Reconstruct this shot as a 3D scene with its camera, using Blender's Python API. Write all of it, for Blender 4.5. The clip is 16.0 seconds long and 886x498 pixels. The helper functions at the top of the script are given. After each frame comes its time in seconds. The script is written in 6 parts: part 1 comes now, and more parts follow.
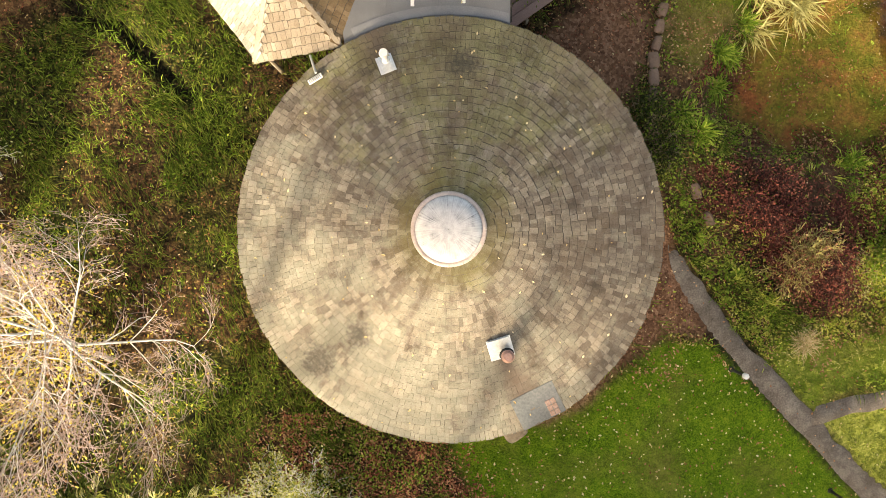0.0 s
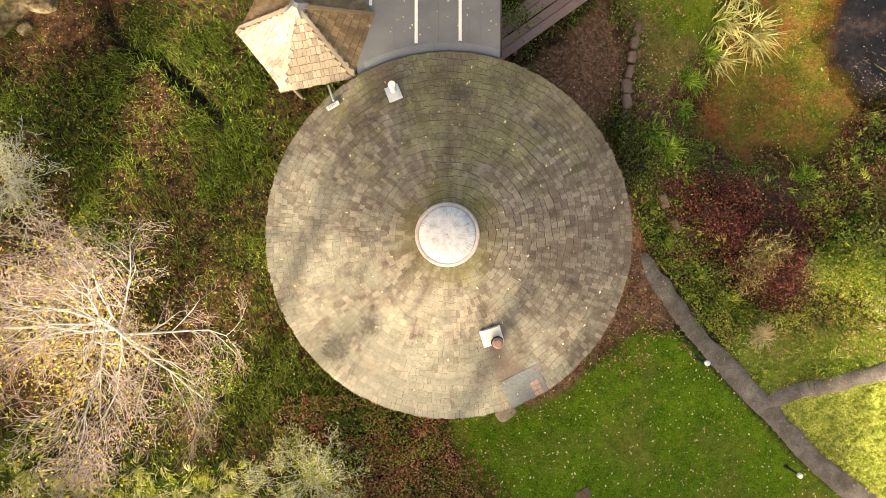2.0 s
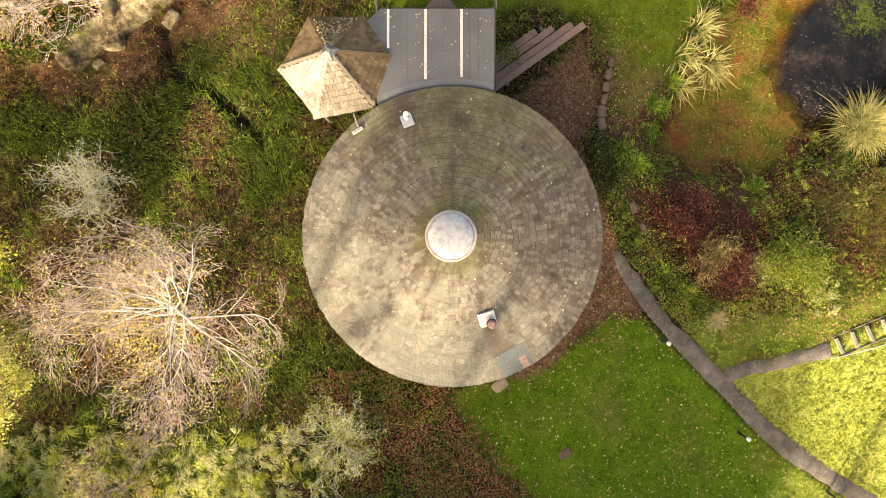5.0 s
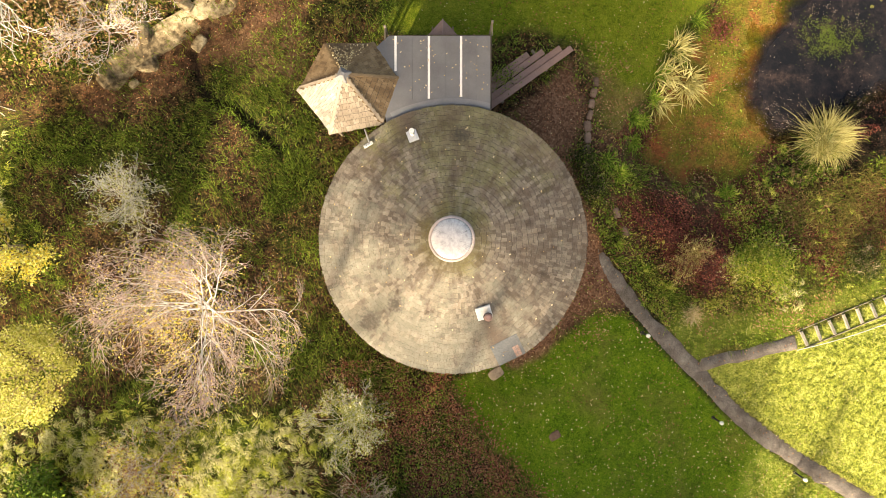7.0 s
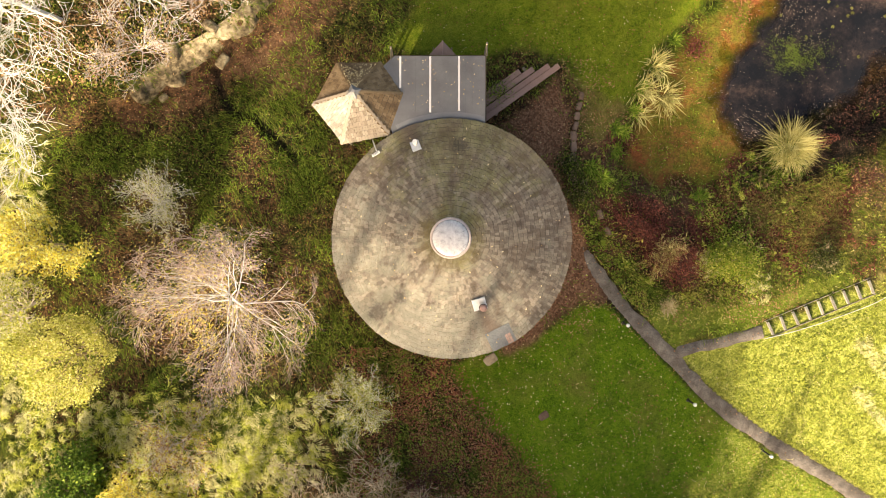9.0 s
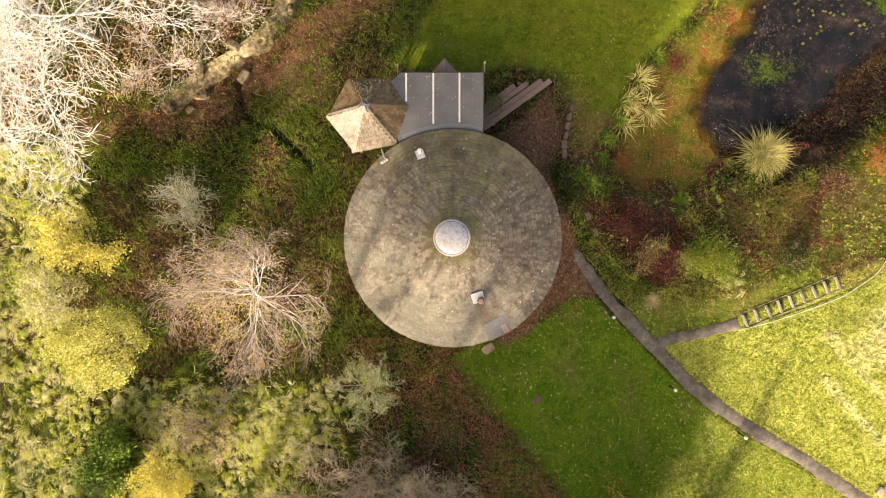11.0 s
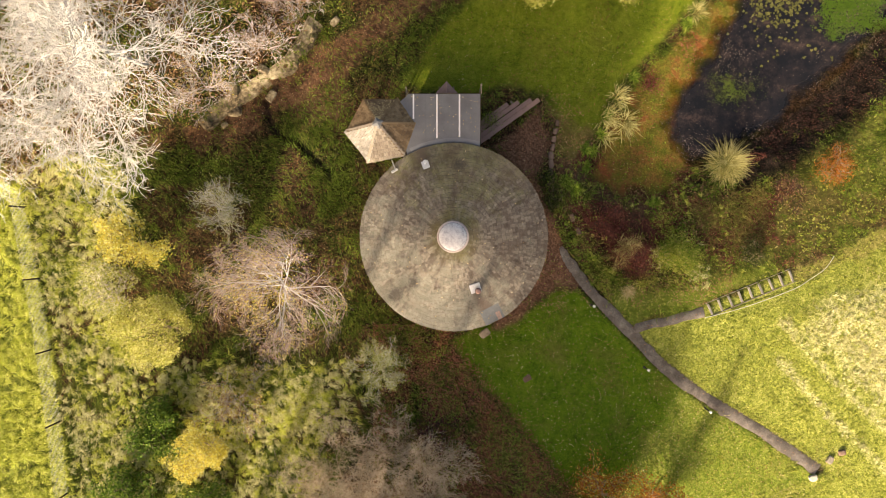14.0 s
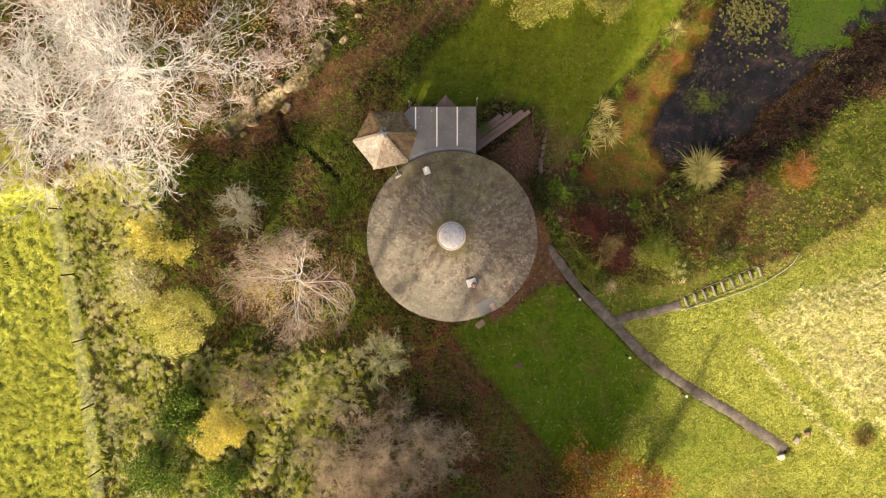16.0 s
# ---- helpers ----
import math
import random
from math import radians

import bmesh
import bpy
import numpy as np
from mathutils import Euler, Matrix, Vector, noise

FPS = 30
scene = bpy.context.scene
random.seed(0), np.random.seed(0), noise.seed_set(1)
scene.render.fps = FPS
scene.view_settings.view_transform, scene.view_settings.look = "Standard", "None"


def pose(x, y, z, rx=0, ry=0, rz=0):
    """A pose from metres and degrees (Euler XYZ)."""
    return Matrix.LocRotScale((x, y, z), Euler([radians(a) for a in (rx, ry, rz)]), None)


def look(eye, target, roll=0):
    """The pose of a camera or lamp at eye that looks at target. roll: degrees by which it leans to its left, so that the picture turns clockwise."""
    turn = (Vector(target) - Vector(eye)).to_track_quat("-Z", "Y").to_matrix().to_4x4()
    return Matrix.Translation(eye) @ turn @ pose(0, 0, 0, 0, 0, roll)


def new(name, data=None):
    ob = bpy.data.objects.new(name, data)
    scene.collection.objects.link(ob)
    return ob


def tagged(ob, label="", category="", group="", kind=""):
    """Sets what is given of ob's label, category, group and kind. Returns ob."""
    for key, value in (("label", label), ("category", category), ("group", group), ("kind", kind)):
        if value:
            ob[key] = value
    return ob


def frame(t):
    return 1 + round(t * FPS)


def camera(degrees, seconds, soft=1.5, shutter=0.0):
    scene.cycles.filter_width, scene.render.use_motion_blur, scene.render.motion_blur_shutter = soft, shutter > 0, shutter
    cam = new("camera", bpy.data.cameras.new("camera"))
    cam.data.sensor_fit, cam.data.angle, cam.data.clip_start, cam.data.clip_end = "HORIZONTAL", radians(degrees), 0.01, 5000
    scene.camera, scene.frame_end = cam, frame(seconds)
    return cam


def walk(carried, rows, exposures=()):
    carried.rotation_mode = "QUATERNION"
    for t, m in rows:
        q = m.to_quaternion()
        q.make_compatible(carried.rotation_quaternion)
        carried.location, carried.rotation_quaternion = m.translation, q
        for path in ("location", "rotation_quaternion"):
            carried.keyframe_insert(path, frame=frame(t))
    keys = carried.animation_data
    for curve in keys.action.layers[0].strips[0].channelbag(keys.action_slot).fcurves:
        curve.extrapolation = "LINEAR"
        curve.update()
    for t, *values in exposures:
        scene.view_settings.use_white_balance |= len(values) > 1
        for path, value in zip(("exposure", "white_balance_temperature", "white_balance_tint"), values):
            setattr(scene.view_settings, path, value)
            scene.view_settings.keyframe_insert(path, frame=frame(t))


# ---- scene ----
cam = camera(62.0, 16.0, soft=0.6)
# t, x, y, z, tilt about x, tilt about y: the drone rises almost straight up and looks down
ROWS = [
    (0, -0.140, -0.060, 21.470, -1.232, 0.156),
    (0.5, -0.145, -0.056, 22.217, -1.124, 0.129),
    (1, -0.150, -0.053, 22.978, -1.032, 0.123),
    (1.5, -0.156, -0.049, 23.766, -0.903, 0.096),
    (2, -0.161, -0.045, 24.568, -0.897, 0.039),
    (2.5, -0.167, -0.041, 25.375, -0.941, 0.109),
    (3, -0.173, -0.037, 26.179, -0.959, 0.171),
    (3.5, -0.178, -0.033, 26.997, -0.975, 0.189),
    (4, -0.184, -0.029, 27.823, -0.981, 0.229),
    (6.5, -0.212, -0.010, 31.836, -0.700, 0.350),
    (7, -0.218, -0.006, 32.655, -0.710, 0.348),
    (7.5, -0.224, -0.002, 33.491, -0.751, 0.319),
    (8, -0.230, 0.003, 34.386, -0.805, 0.264),
    (8.5, -0.236, 0.007, 35.282, -0.819, 0.261),
    (9, -0.242, 0.012, 36.181, -0.815, 0.259),
    (11.5, -0.273, 0.033, 40.547, -0.893, 0.372),
    (12, -0.280, 0.038, 41.467, -0.917, 0.401),
    (12.5, -0.286, 0.042, 42.436, -0.946, 0.448),
    (13, -0.293, 0.047, 43.439, -0.958, 0.437),
    (13.5, -0.301, 0.053, 44.471, -0.964, 0.418),
    (14, -0.308, 0.058, 45.525, -0.988, 0.420),
    (14.5, -0.316, 0.063, 46.587, -1.017, 0.406),
    (15, -0.324, 0.068, 47.682, -1.027, 0.382),
    (15.5, -0.332, 0.074, 48.834, -1.038, 0.350),
    (16, -0.340, 0.080, 50.000, -1.066, 0.291),
]
walk(cam, [(t, pose(x, y, z, rx, ry, 0)) for t, x, y, z, rx, ry in ROWS], [(0.0, 1.62, 8600, 6), (4.0, 1.62, 8650, 7), (8.0, 1.50, 8600, 9), (12.0, 1.15, 8300, 12), (16.0, 0.92, 8200, 13)])

# ---- world, sun, exposure ----
SUN_AZ = math.atan2(-0.43, -0.90)
SUN_EL = radians(22.0)
world = bpy.data.worlds.new("sky")
scene.world = world
world.use_nodes = True
sky = world.node_tree.nodes.new("ShaderNodeTexSky")
sky.sky_type, sky.sun_disc = "NISHITA", False
sky.sun_elevation, sky.sun_rotation = SUN_EL, SUN_AZ
sky.air_density, sky.dust_density, sky.ozone_density = 0.8, 5.0, 0.4
world.node_tree.links.new(sky.outputs[0], world.node_tree.nodes["Background"].inputs[0])
world.node_tree.nodes["Background"].inputs[1].default_value = 0.15
sun = new("sun", bpy.data.lights.new("sun", "SUN"))
sun.data.energy, sun.data.angle, sun.data.color = 4.5, radians(1.4), (1.0, 0.93, 0.83)
sun.matrix_world = look((-43, -90, 100 * math.tan(SUN_EL)), (0, 0, 0))


# ---- materials ----
def shader(name, rough=0.8, metal=0.0, spec=0.3):
    m = bpy.data.materials.new(name)
    m.use_nodes = True
    b = m.node_tree.nodes["Principled BSDF"]
    b.inputs["Roughness"].default_value = rough
    b.inputs["Metallic"].default_value = metal
    b.inputs["Specular IOR Level"].default_value = spec
    return m, m.node_tree.nodes, m.node_tree.links, b


def noise_tex(n, l, vec, scale, detail=4.0, rough=0.6):
    t = n.new("ShaderNodeTexNoise")
    t.inputs["Scale"].default_value, t.inputs["Detail"].default_value, t.inputs["Roughness"].default_value = scale, detail, rough
    l.new(vec, t.inputs["Vector"])
    return t.outputs["Fac"]


def ramp(n, l, fac, stops):
    r = n.new("ShaderNodeValToRGB")
    while len(r.color_ramp.elements) < len(stops):
        r.color_ramp.elements.new(0.5)
    for e, (p, c) in zip(r.color_ramp.elements, stops):
        e.position, e.color = p, (*c, 1)
    l.new(fac, r.inputs[0])
    return r.outputs[0]


def mix(n, l, fac, a, b, blend="MIX"):
    x = n.new("ShaderNodeMix")
    x.data_type, x.blend_type = "RGBA", blend
    for v, i in ((fac, 0), (a, 6), (b, 7)):
        if isinstance(v, (int, float)):
            x.inputs[i].default_value = v
        elif isinstance(v, tuple):
            x.inputs[i].default_value = (*v, 1)
        else:
            l.new(v, x.inputs[i])
    return x.outputs[2]


def maths(n, l, op, a, b=0.0, clamp=False):
    x = n.new("ShaderNodeMath")
    x.operation, x.use_clamp = op, clamp
    for v, i in ((a, 0), (b, 1)):
        if isinstance(v, (int, float)):
            x.inputs[i].default_value = v
        else:
            l.new(v, x.inputs[i])
    return x.outputs[0]


def bump(n, l, b, height, strength, dist=0.02):
    x = n.new("ShaderNodeBump")
    x.inputs["Strength"].default_value, x.inputs["Distance"].default_value = strength, dist
    l.new(height, x.inputs["Height"])
    l.new(x.outputs[0], b.inputs["Normal"])


def surface(name, stops, fine=20.0, coarse=1.5, rough=0.8, relief=0.4, rand="", metal=0.0, spec=0.3, share=0.5, translucent=0.0):
    """Two scales of noise, and a random step per island or object, through one colour ramp."""
    m, n, l, b = shader(name, rough, metal, spec)
    pos = n.new("ShaderNodeNewGeometry")
    f = noise_tex(n, l, pos.outputs["Position"], fine)
    c = noise_tex(n, l, pos.outputs["Position"], coarse, 3.0)
    v = maths(n, l, "ADD", maths(n, l, "MULTIPLY", f, 0.5), maths(n, l, "MULTIPLY", c, 0.5))
    v = maths(n, l, "ADD", maths(n, l, "MULTIPLY", maths(n, l, "SUBTRACT", v, 0.5), 1.8), 0.5)
    if rand:
        r = pos.outputs["Random Per Island"] if rand == "island" else n.new("ShaderNodeObjectInfo").outputs["Random"]
        v = maths(n, l, "ADD", maths(n, l, "MULTIPLY", v, 1 - share), maths(n, l, "MULTIPLY", r, share))
    col = ramp(n, l, v, stops)
    l.new(col, b.inputs["Base Color"])
    if relief:
        bump(n, l, b, f, relief)
    if translucent:
        tr = n.new("ShaderNodeBsdfTranslucent")
        l.new(col, tr.inputs["Color"])
        ms = n.new("ShaderNodeMixShader")
        ms.inputs[0].default_value = translucent
        l.new(b.outputs[0], ms.inputs[1])
        l.new(tr.outputs[0], ms.inputs[2])
        l.new(ms.outputs[0], n["Material Output"].inputs[0])
    return m


def shingle_material(name, rand):
    m, n, l, b = shader(name, 0.85, 0.0, 0.2)
    pos = n.new("ShaderNodeNewGeometry")
    p = pos.outputs["Position"]
    r = pos.outputs["Random Per Island"] if rand == "island" else n.new("ShaderNodeObjectInfo").outputs["Random"]
    xyz = n.new("ShaderNodeSeparateXYZ")
    l.new(p, xyz.inputs[0])
    fine = noise_tex(n, l, p, 45, 5)
    wide = noise_tex(n, l, p, 0.9, 4)
    spots = noise_tex(n, l, p, 3.2, 5, 0.7)
    v = maths(n, l, "ADD", maths(n, l, "MULTIPLY", r, 0.34), maths(n, l, "MULTIPLY", fine, 0.66))
    v = maths(n, l, "ADD", maths(n, l, "MULTIPLY", maths(n, l, "SUBTRACT", v, 0.5), 1.25), 0.5)
    wood = ramp(n, l, v, [(0.15, (0.078, 0.064, 0.050)), (0.5, (0.156, 0.132, 0.106)), (0.85, (0.280, 0.246, 0.203))])
    north = maths(n, l, "SUBTRACT", maths(n, l, "MULTIPLY", xyz.outputs[1], 0.075), maths(n, l, "MULTIPLY", maths(n, l, "ABSOLUTE", maths(n, l, "SUBTRACT", xyz.outputs[0], 0.7)), 0.07))
    mo = maths(n, l, "ADD", maths(n, l, "ADD", wide, north), maths(n, l, "MULTIPLY", maths(n, l, "SUBTRACT", spots, 0.5), 0.6))
    mo = maths(n, l, "MULTIPLY", maths(n, l, "SUBTRACT", mo, 0.46), 4.0, True)
    moss = ramp(n, l, fine, [(0.3, (0.115, 0.112, 0.046)), (0.7, (0.20, 0.192, 0.090))])
    col = mix(n, l, maths(n, l, "MULTIPLY", mo, 0.75), wood, moss)
    dark = maths(n, l, "MULTIPLY", maths(n, l, "SUBTRACT", noise_tex(n, l, p, 1.7, 6, 0.75), 0.53), 6.0, True)
    col = mix(n, l, maths(n, l, "MULTIPLY", dark, 0.85), col, (0.070, 0.056, 0.046))
    ang = maths(n, l, "ARCTAN2", xyz.outputs[1], xyz.outputs[0])
    rad = maths(n, l, "SQRT", maths(n, l, "ADD", maths(n, l, "MULTIPLY", xyz.outputs[0], xyz.outputs[0]), maths(n, l, "MULTIPLY", xyz.outputs[1], xyz.outputs[1])))
    comb = n.new("ShaderNodeCombineXYZ")
    l.new(maths(n, l, "MULTIPLY", ang, 2.2), comb.inputs[0])
    l.new(maths(n, l, "MULTIPLY", rad, 0.25), comb.inputs[1])
    run = noise_tex(n, l, comb.outputs[0], 2.2, 5, 0.65)
    col = mix(n, l, 1.0, col, ramp(n, l, run, [(0.36, (0.74, 0.70, 0.67)), (0.47, (0.97, 0.95, 0.94)), (0.62, (1.28, 1.30, 1.27))]), "MULTIPLY")
    # pale lichen spots; broad brown stains, stronger north-east to offset blue skylight there
    pale = maths(n, l, "MULTIPLY", maths(n, l, "SUBTRACT", noise_tex(n, l, p, 4.5, 6, 0.75), 0.56), 7.0, True)
    col = mix(n, l, maths(n, l, "MULTIPLY", pale, 0.45), col, (0.35, 0.34, 0.30))
    stain = maths(n, l, "MULTIPLY", maths(n, l, "SUBTRACT", maths(n, l, "ADD", noise_tex(n, l, p, 0.6, 6, 0.7), maths(n, l, "ADD", maths(n, l, "MULTIPLY", xyz.outputs[0], 0.018), maths(n, l, "MULTIPLY", xyz.outputs[1], 0.022))), 0.5), 5.0, True)
    col = mix(n, l, maths(n, l, "MULTIPLY", stain, 0.45), col, mix(n, l, fine, (0.112, 0.080, 0.056), (0.215, 0.162, 0.122)))
    # grey-green lichen, mostly towards the south-west, where paler colour also paints the sunlight
    lichen_sun = maths(n, l, "SUBTRACT", maths(n, l, "ADD", noise_tex(n, l, p, 1.3, 6, 0.7), maths(n, l, "MULTIPLY", maths(n, l, "ADD", xyz.outputs[0], maths(n, l, "MULTIPLY", xyz.outputs[1], 1.6)), -0.022)), 0.50)
    col = mix(n, l, maths(n, l, "MULTIPLY", maths(n, l, "MULTIPLY", lichen_sun, 5.0, True), 0.6), col, mix(n, l, fine, (0.170, 0.170, 0.130), (0.355, 0.352, 0.29)))
    # dark speckled spots: two of black mould and one inner blot
    for mx, my, mr in ((0.33, 4.2, 0.75), (-3.4, -3.3, 0.8), (-2.3, -2.6, 0.6)):
        d2 = maths(n, l, "ADD", maths(n, l, "POWER", maths(n, l, "SUBTRACT", xyz.outputs[0], mx), 2.0), maths(n, l, "POWER", maths(n, l, "SUBTRACT", xyz.outputs[1], my), 2.0))
        blot = maths(n, l, "SUBTRACT", 1.0, maths(n, l, "DIVIDE", d2, mr * mr), True)
        blot = maths(n, l, "MULTIPLY", maths(n, l, "SUBTRACT", maths(n, l, "MULTIPLY", blot, noise_tex(n, l, p, 11.0, 5, 0.75)), 0.28), 5.0, True)
        col = mix(n, l, maths(n, l, "MULTIPLY", blot, 0.75), col, (0.055, 0.048, 0.042))
    # weathered rings, broken along the courses
    ringv = n.new("ShaderNodeCombineXYZ")
    l.new(maths(n, l, "MULTIPLY", ang, 2.4), ringv.inputs[0])
    l.new(maths(n, l, "MULTIPLY", rad, 1.5), ringv.inputs[1])
    rings = noise_tex(n, l, ringv.outputs[0], 1.6, 4, 0.6)
    col = mix(n, l, 1.0, col, ramp(n, l, rings, [(0.36, (0.86, 0.85, 0.84)), (0.5, (1.0, 1.0, 1.0)), (0.64, (1.14, 1.12, 1.09))]), "MULTIPLY")
    # brown streaks running down below both flues; the southern also paints a trunk's shadow
    for a0, r0 in ((-1.165, 3.35), (1.945, 4.6)):
        near = maths(n, l, "SUBTRACT", 1.0, maths(n, l, "MULTIPLY", maths(n, l, "ABSOLUTE", maths(n, l, "SUBTRACT", ang, a0)), 7.0), True)
        down = maths(n, l, "MULTIPLY", maths(n, l, "SUBTRACT", rad, r0), 6.0, True)
        col = mix(n, l, maths(n, l, "MULTIPLY", maths(n, l, "MULTIPLY", near, down), 0.85), col, mix(n, l, fine, (0.085, 0.062, 0.048), (0.16, 0.12, 0.095)))
    # olive growth round the skylight
    top = maths(n, l, "MULTIPLY", maths(n, l, "SUBTRACT", 1.75, rad), 1.6, True)
    col = mix(n, l, maths(n, l, "MULTIPLY", maths(n, l, "MULTIPLY", top, wide), 0.8, True), col, (0.12, 0.10, 0.028))
    l.new(col, b.inputs["Base Color"])
    bump(n, l, b, fine, 0.35, 0.01)
    return m


M = {}
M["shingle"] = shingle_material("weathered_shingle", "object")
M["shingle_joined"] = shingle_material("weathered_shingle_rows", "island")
# dark end grain whose bevel also draws the shadow line at each butt
M["end_grain"] = surface("end_grain_shadow_line", [(0.2, (0.060, 0.050, 0.040)), (0.8, (0.13, 0.11, 0.088))], 40)
M["deck"] = surface("roof_deck", [(0.2, (0.05, 0.04, 0.03)), (0.8, (0.10, 0.08, 0.06))], 12)
M["wall"] = surface("clay_wall", [(0.2, (0.16, 0.085, 0.055)), (0.8, (0.28, 0.17, 0.11))], 14)
M["felt"] = surface("grey_roofing_felt", [(0.2, (0.115, 0.115, 0.12)), (0.8, (0.18, 0.18, 0.185))], 60, 1.2, 0.75, 0.25)
M["felt_light"] = surface("pale_grey_flashing", [(0.2, (0.14, 0.145, 0.155)), (0.8, (0.22, 0.22, 0.225))], 40, 2.0, 0.6, 0.2)
M["lead"] = surface("grey_lead_sheet", [(0.3, (0.09, 0.10, 0.105)), (0.55, (0.13, 0.135, 0.14)), (0.78, (0.18, 0.175, 0.17))], 16, 1.6, 0.65, 0.15)
# pavilion shingle in shaded brown, half-lit tan and sunlit pale copies
M["brown_shingle"] = surface("brown_shingle", [(0.2, (0.105, 0.066, 0.034)), (0.5, (0.195, 0.130, 0.070)), (0.8, (0.30, 0.21, 0.12))], 30, 1.6, 0.85, 0.3, "object", share=0.3)
M["tan_shingle"] = surface("half_lit_tan_shingle", [(0.2, (0.17, 0.135, 0.10)), (0.5, (0.29, 0.24, 0.185)), (0.8, (0.42, 0.36, 0.29))], 30, 1.6, 0.85, 0.3, "object", share=0.35)
M["pale_shingle"] = surface("sunlit_pale_shingle", [(0.2, (0.21, 0.19, 0.16)), (0.5, (0.35, 0.32, 0.275)), (0.8, (0.50, 0.465, 0.41))], 30, 1.6, 0.85, 0.3, "object", share=0.3)
M["white"] = surface("white_paint", [(0.2, (0.66, 0.65, 0.62)), (0.8, (0.82, 0.81, 0.78))], 25, 3, 0.5, 0.1)
M["steel"] = surface("bright_steel", [(0.2, (0.62, 0.60, 0.57)), (0.8, (0.86, 0.85, 0.83))], 18, 3, 0.35, 0.15, metal=0.7)
M["copper"] = surface("dull_copper", [(0.2, (0.30, 0.17, 0.14)), (0.8, (0.46, 0.29, 0.25))], 20, 4, 0.5, 0.2, metal=0.3)
M["kerb"] = surface("pinkish_kerb_ring", [(0.2, (0.36, 0.29, 0.27)), (0.8, (0.55, 0.47, 0.44))], 16, 3, 0.5, 0.2)
M["black"] = surface("black_iron", [(0.2, (0.02, 0.02, 0.02)), (0.8, (0.06, 0.055, 0.05))], 30)
M["plank"] = surface("reddish_brown_plank", [(0.2, (0.155, 0.095, 0.078)), (0.8, (0.33, 0.215, 0.18))], 26, 2.0, 0.8, 0.4, "object", share=0.4)
M["timber"] = surface("grey_timber", [(0.2, (0.155, 0.125, 0.092)), (0.8, (0.34, 0.29, 0.225))], 26, 2.0, 0.85, 0.4, "object", share=0.4)
M["stone"] = surface("brown_stone", [(0.2, (0.10, 0.062, 0.042)), (0.8, (0.28, 0.185, 0.135))], 14, 2.5, 0.9, 0.6, "object", share=0.4)
M["pale_stone"] = surface("pale_stone", [(0.2, (0.42, 0.37, 0.28)), (0.8, (0.72, 0.67, 0.55))], 10, 2.0, 0.9, 0.6)
M["pink_shingle"] = surface("pinkish_new_shingle", [(0.2, (0.20, 0.12, 0.095)), (0.8, (0.40, 0.28, 0.235))], 14, 2.0, 0.85, 0.4)
M["tan_stone"] = surface("tan_stone", [(0.2, (0.20, 0.15, 0.10)), (0.8, (0.42, 0.34, 0.24))], 10, 2.0, 0.9, 0.6)
M["path"] = surface("gravel_path", [(0.2, (0.052, 0.044, 0.037)), (0.5, (0.126, 0.108, 0.094)), (0.85, (0.26, 0.230, 0.200))], 22, 1.8, 0.9, 0.6)
M["cliff"] = surface("sandstone_bank", [(0.3, (0.06, 0.045, 0.025)), (0.5, (0.18, 0.14, 0.085)), (0.75, (0.38, 0.33, 0.22))], 5, 0.8, 0.9, 0.8)
M["wire"] = surface("galvanised_wire", [(0.2, (0.45, 0.45, 0.43)), (0.8, (0.62, 0.61, 0.58))], 30, 2, 0.5, 0.0, metal=0.3)
M["post"] = surface("dark_fence_post", [(0.2, (0.035, 0.028, 0.022)), (0.8, (0.10, 0.08, 0.06))], 30)
M["hose"] = surface("pale_hose", [(0.2, (0.45, 0.45, 0.40)), (0.8, (0.60, 0.60, 0.54))], 30, 2, 0.5, 0.0)


def dome_material():
    m, n, l, b = shader("milky_skylight", 0.12, 0.0, 0.6)
    pos = n.new("ShaderNodeNewGeometry")
    c = n.new("ShaderNodeVectorMath")
    c.operation = "SUBTRACT"
    l.new(pos.outputs["Position"], c.inputs[0])
    c.inputs[1].default_value = (-0.06, 0.03, 0)
    xyz = n.new("ShaderNodeSeparateXYZ")
    l.new(c.outputs[0], xyz.inputs[0])
    ang = maths(n, l, "ARCTAN2", xyz.outputs[1], xyz.outputs[0])
    comb = n.new("ShaderNodeCombineXYZ")
    l.new(maths(n, l, "MULTIPLY", ang, 7.0), comb.inputs[0])
    streak = noise_tex(n, l, comb.outputs[0], 3.0, 3)
    blot = noise_tex(n, l, pos.outputs["Position"], 5.0, 4)
    v = maths(n, l, "ADD", maths(n, l, "MULTIPLY", streak, 0.5), maths(n, l, "MULTIPLY", blot, 0.5))
    l.new(ramp(n, l, v, [(0.34, (0.19, 0.19, 0.20)), (0.44, (0.42, 0.415, 0.43)), (0.60, (0.60, 0.595, 0.60))]), b.inputs["Base Color"])
    b.inputs["Coat Weight"].default_value = 0.5
    b.inputs["Coat Roughness"].default_value = 0.05
    return m


M["dome"] = dome_material()


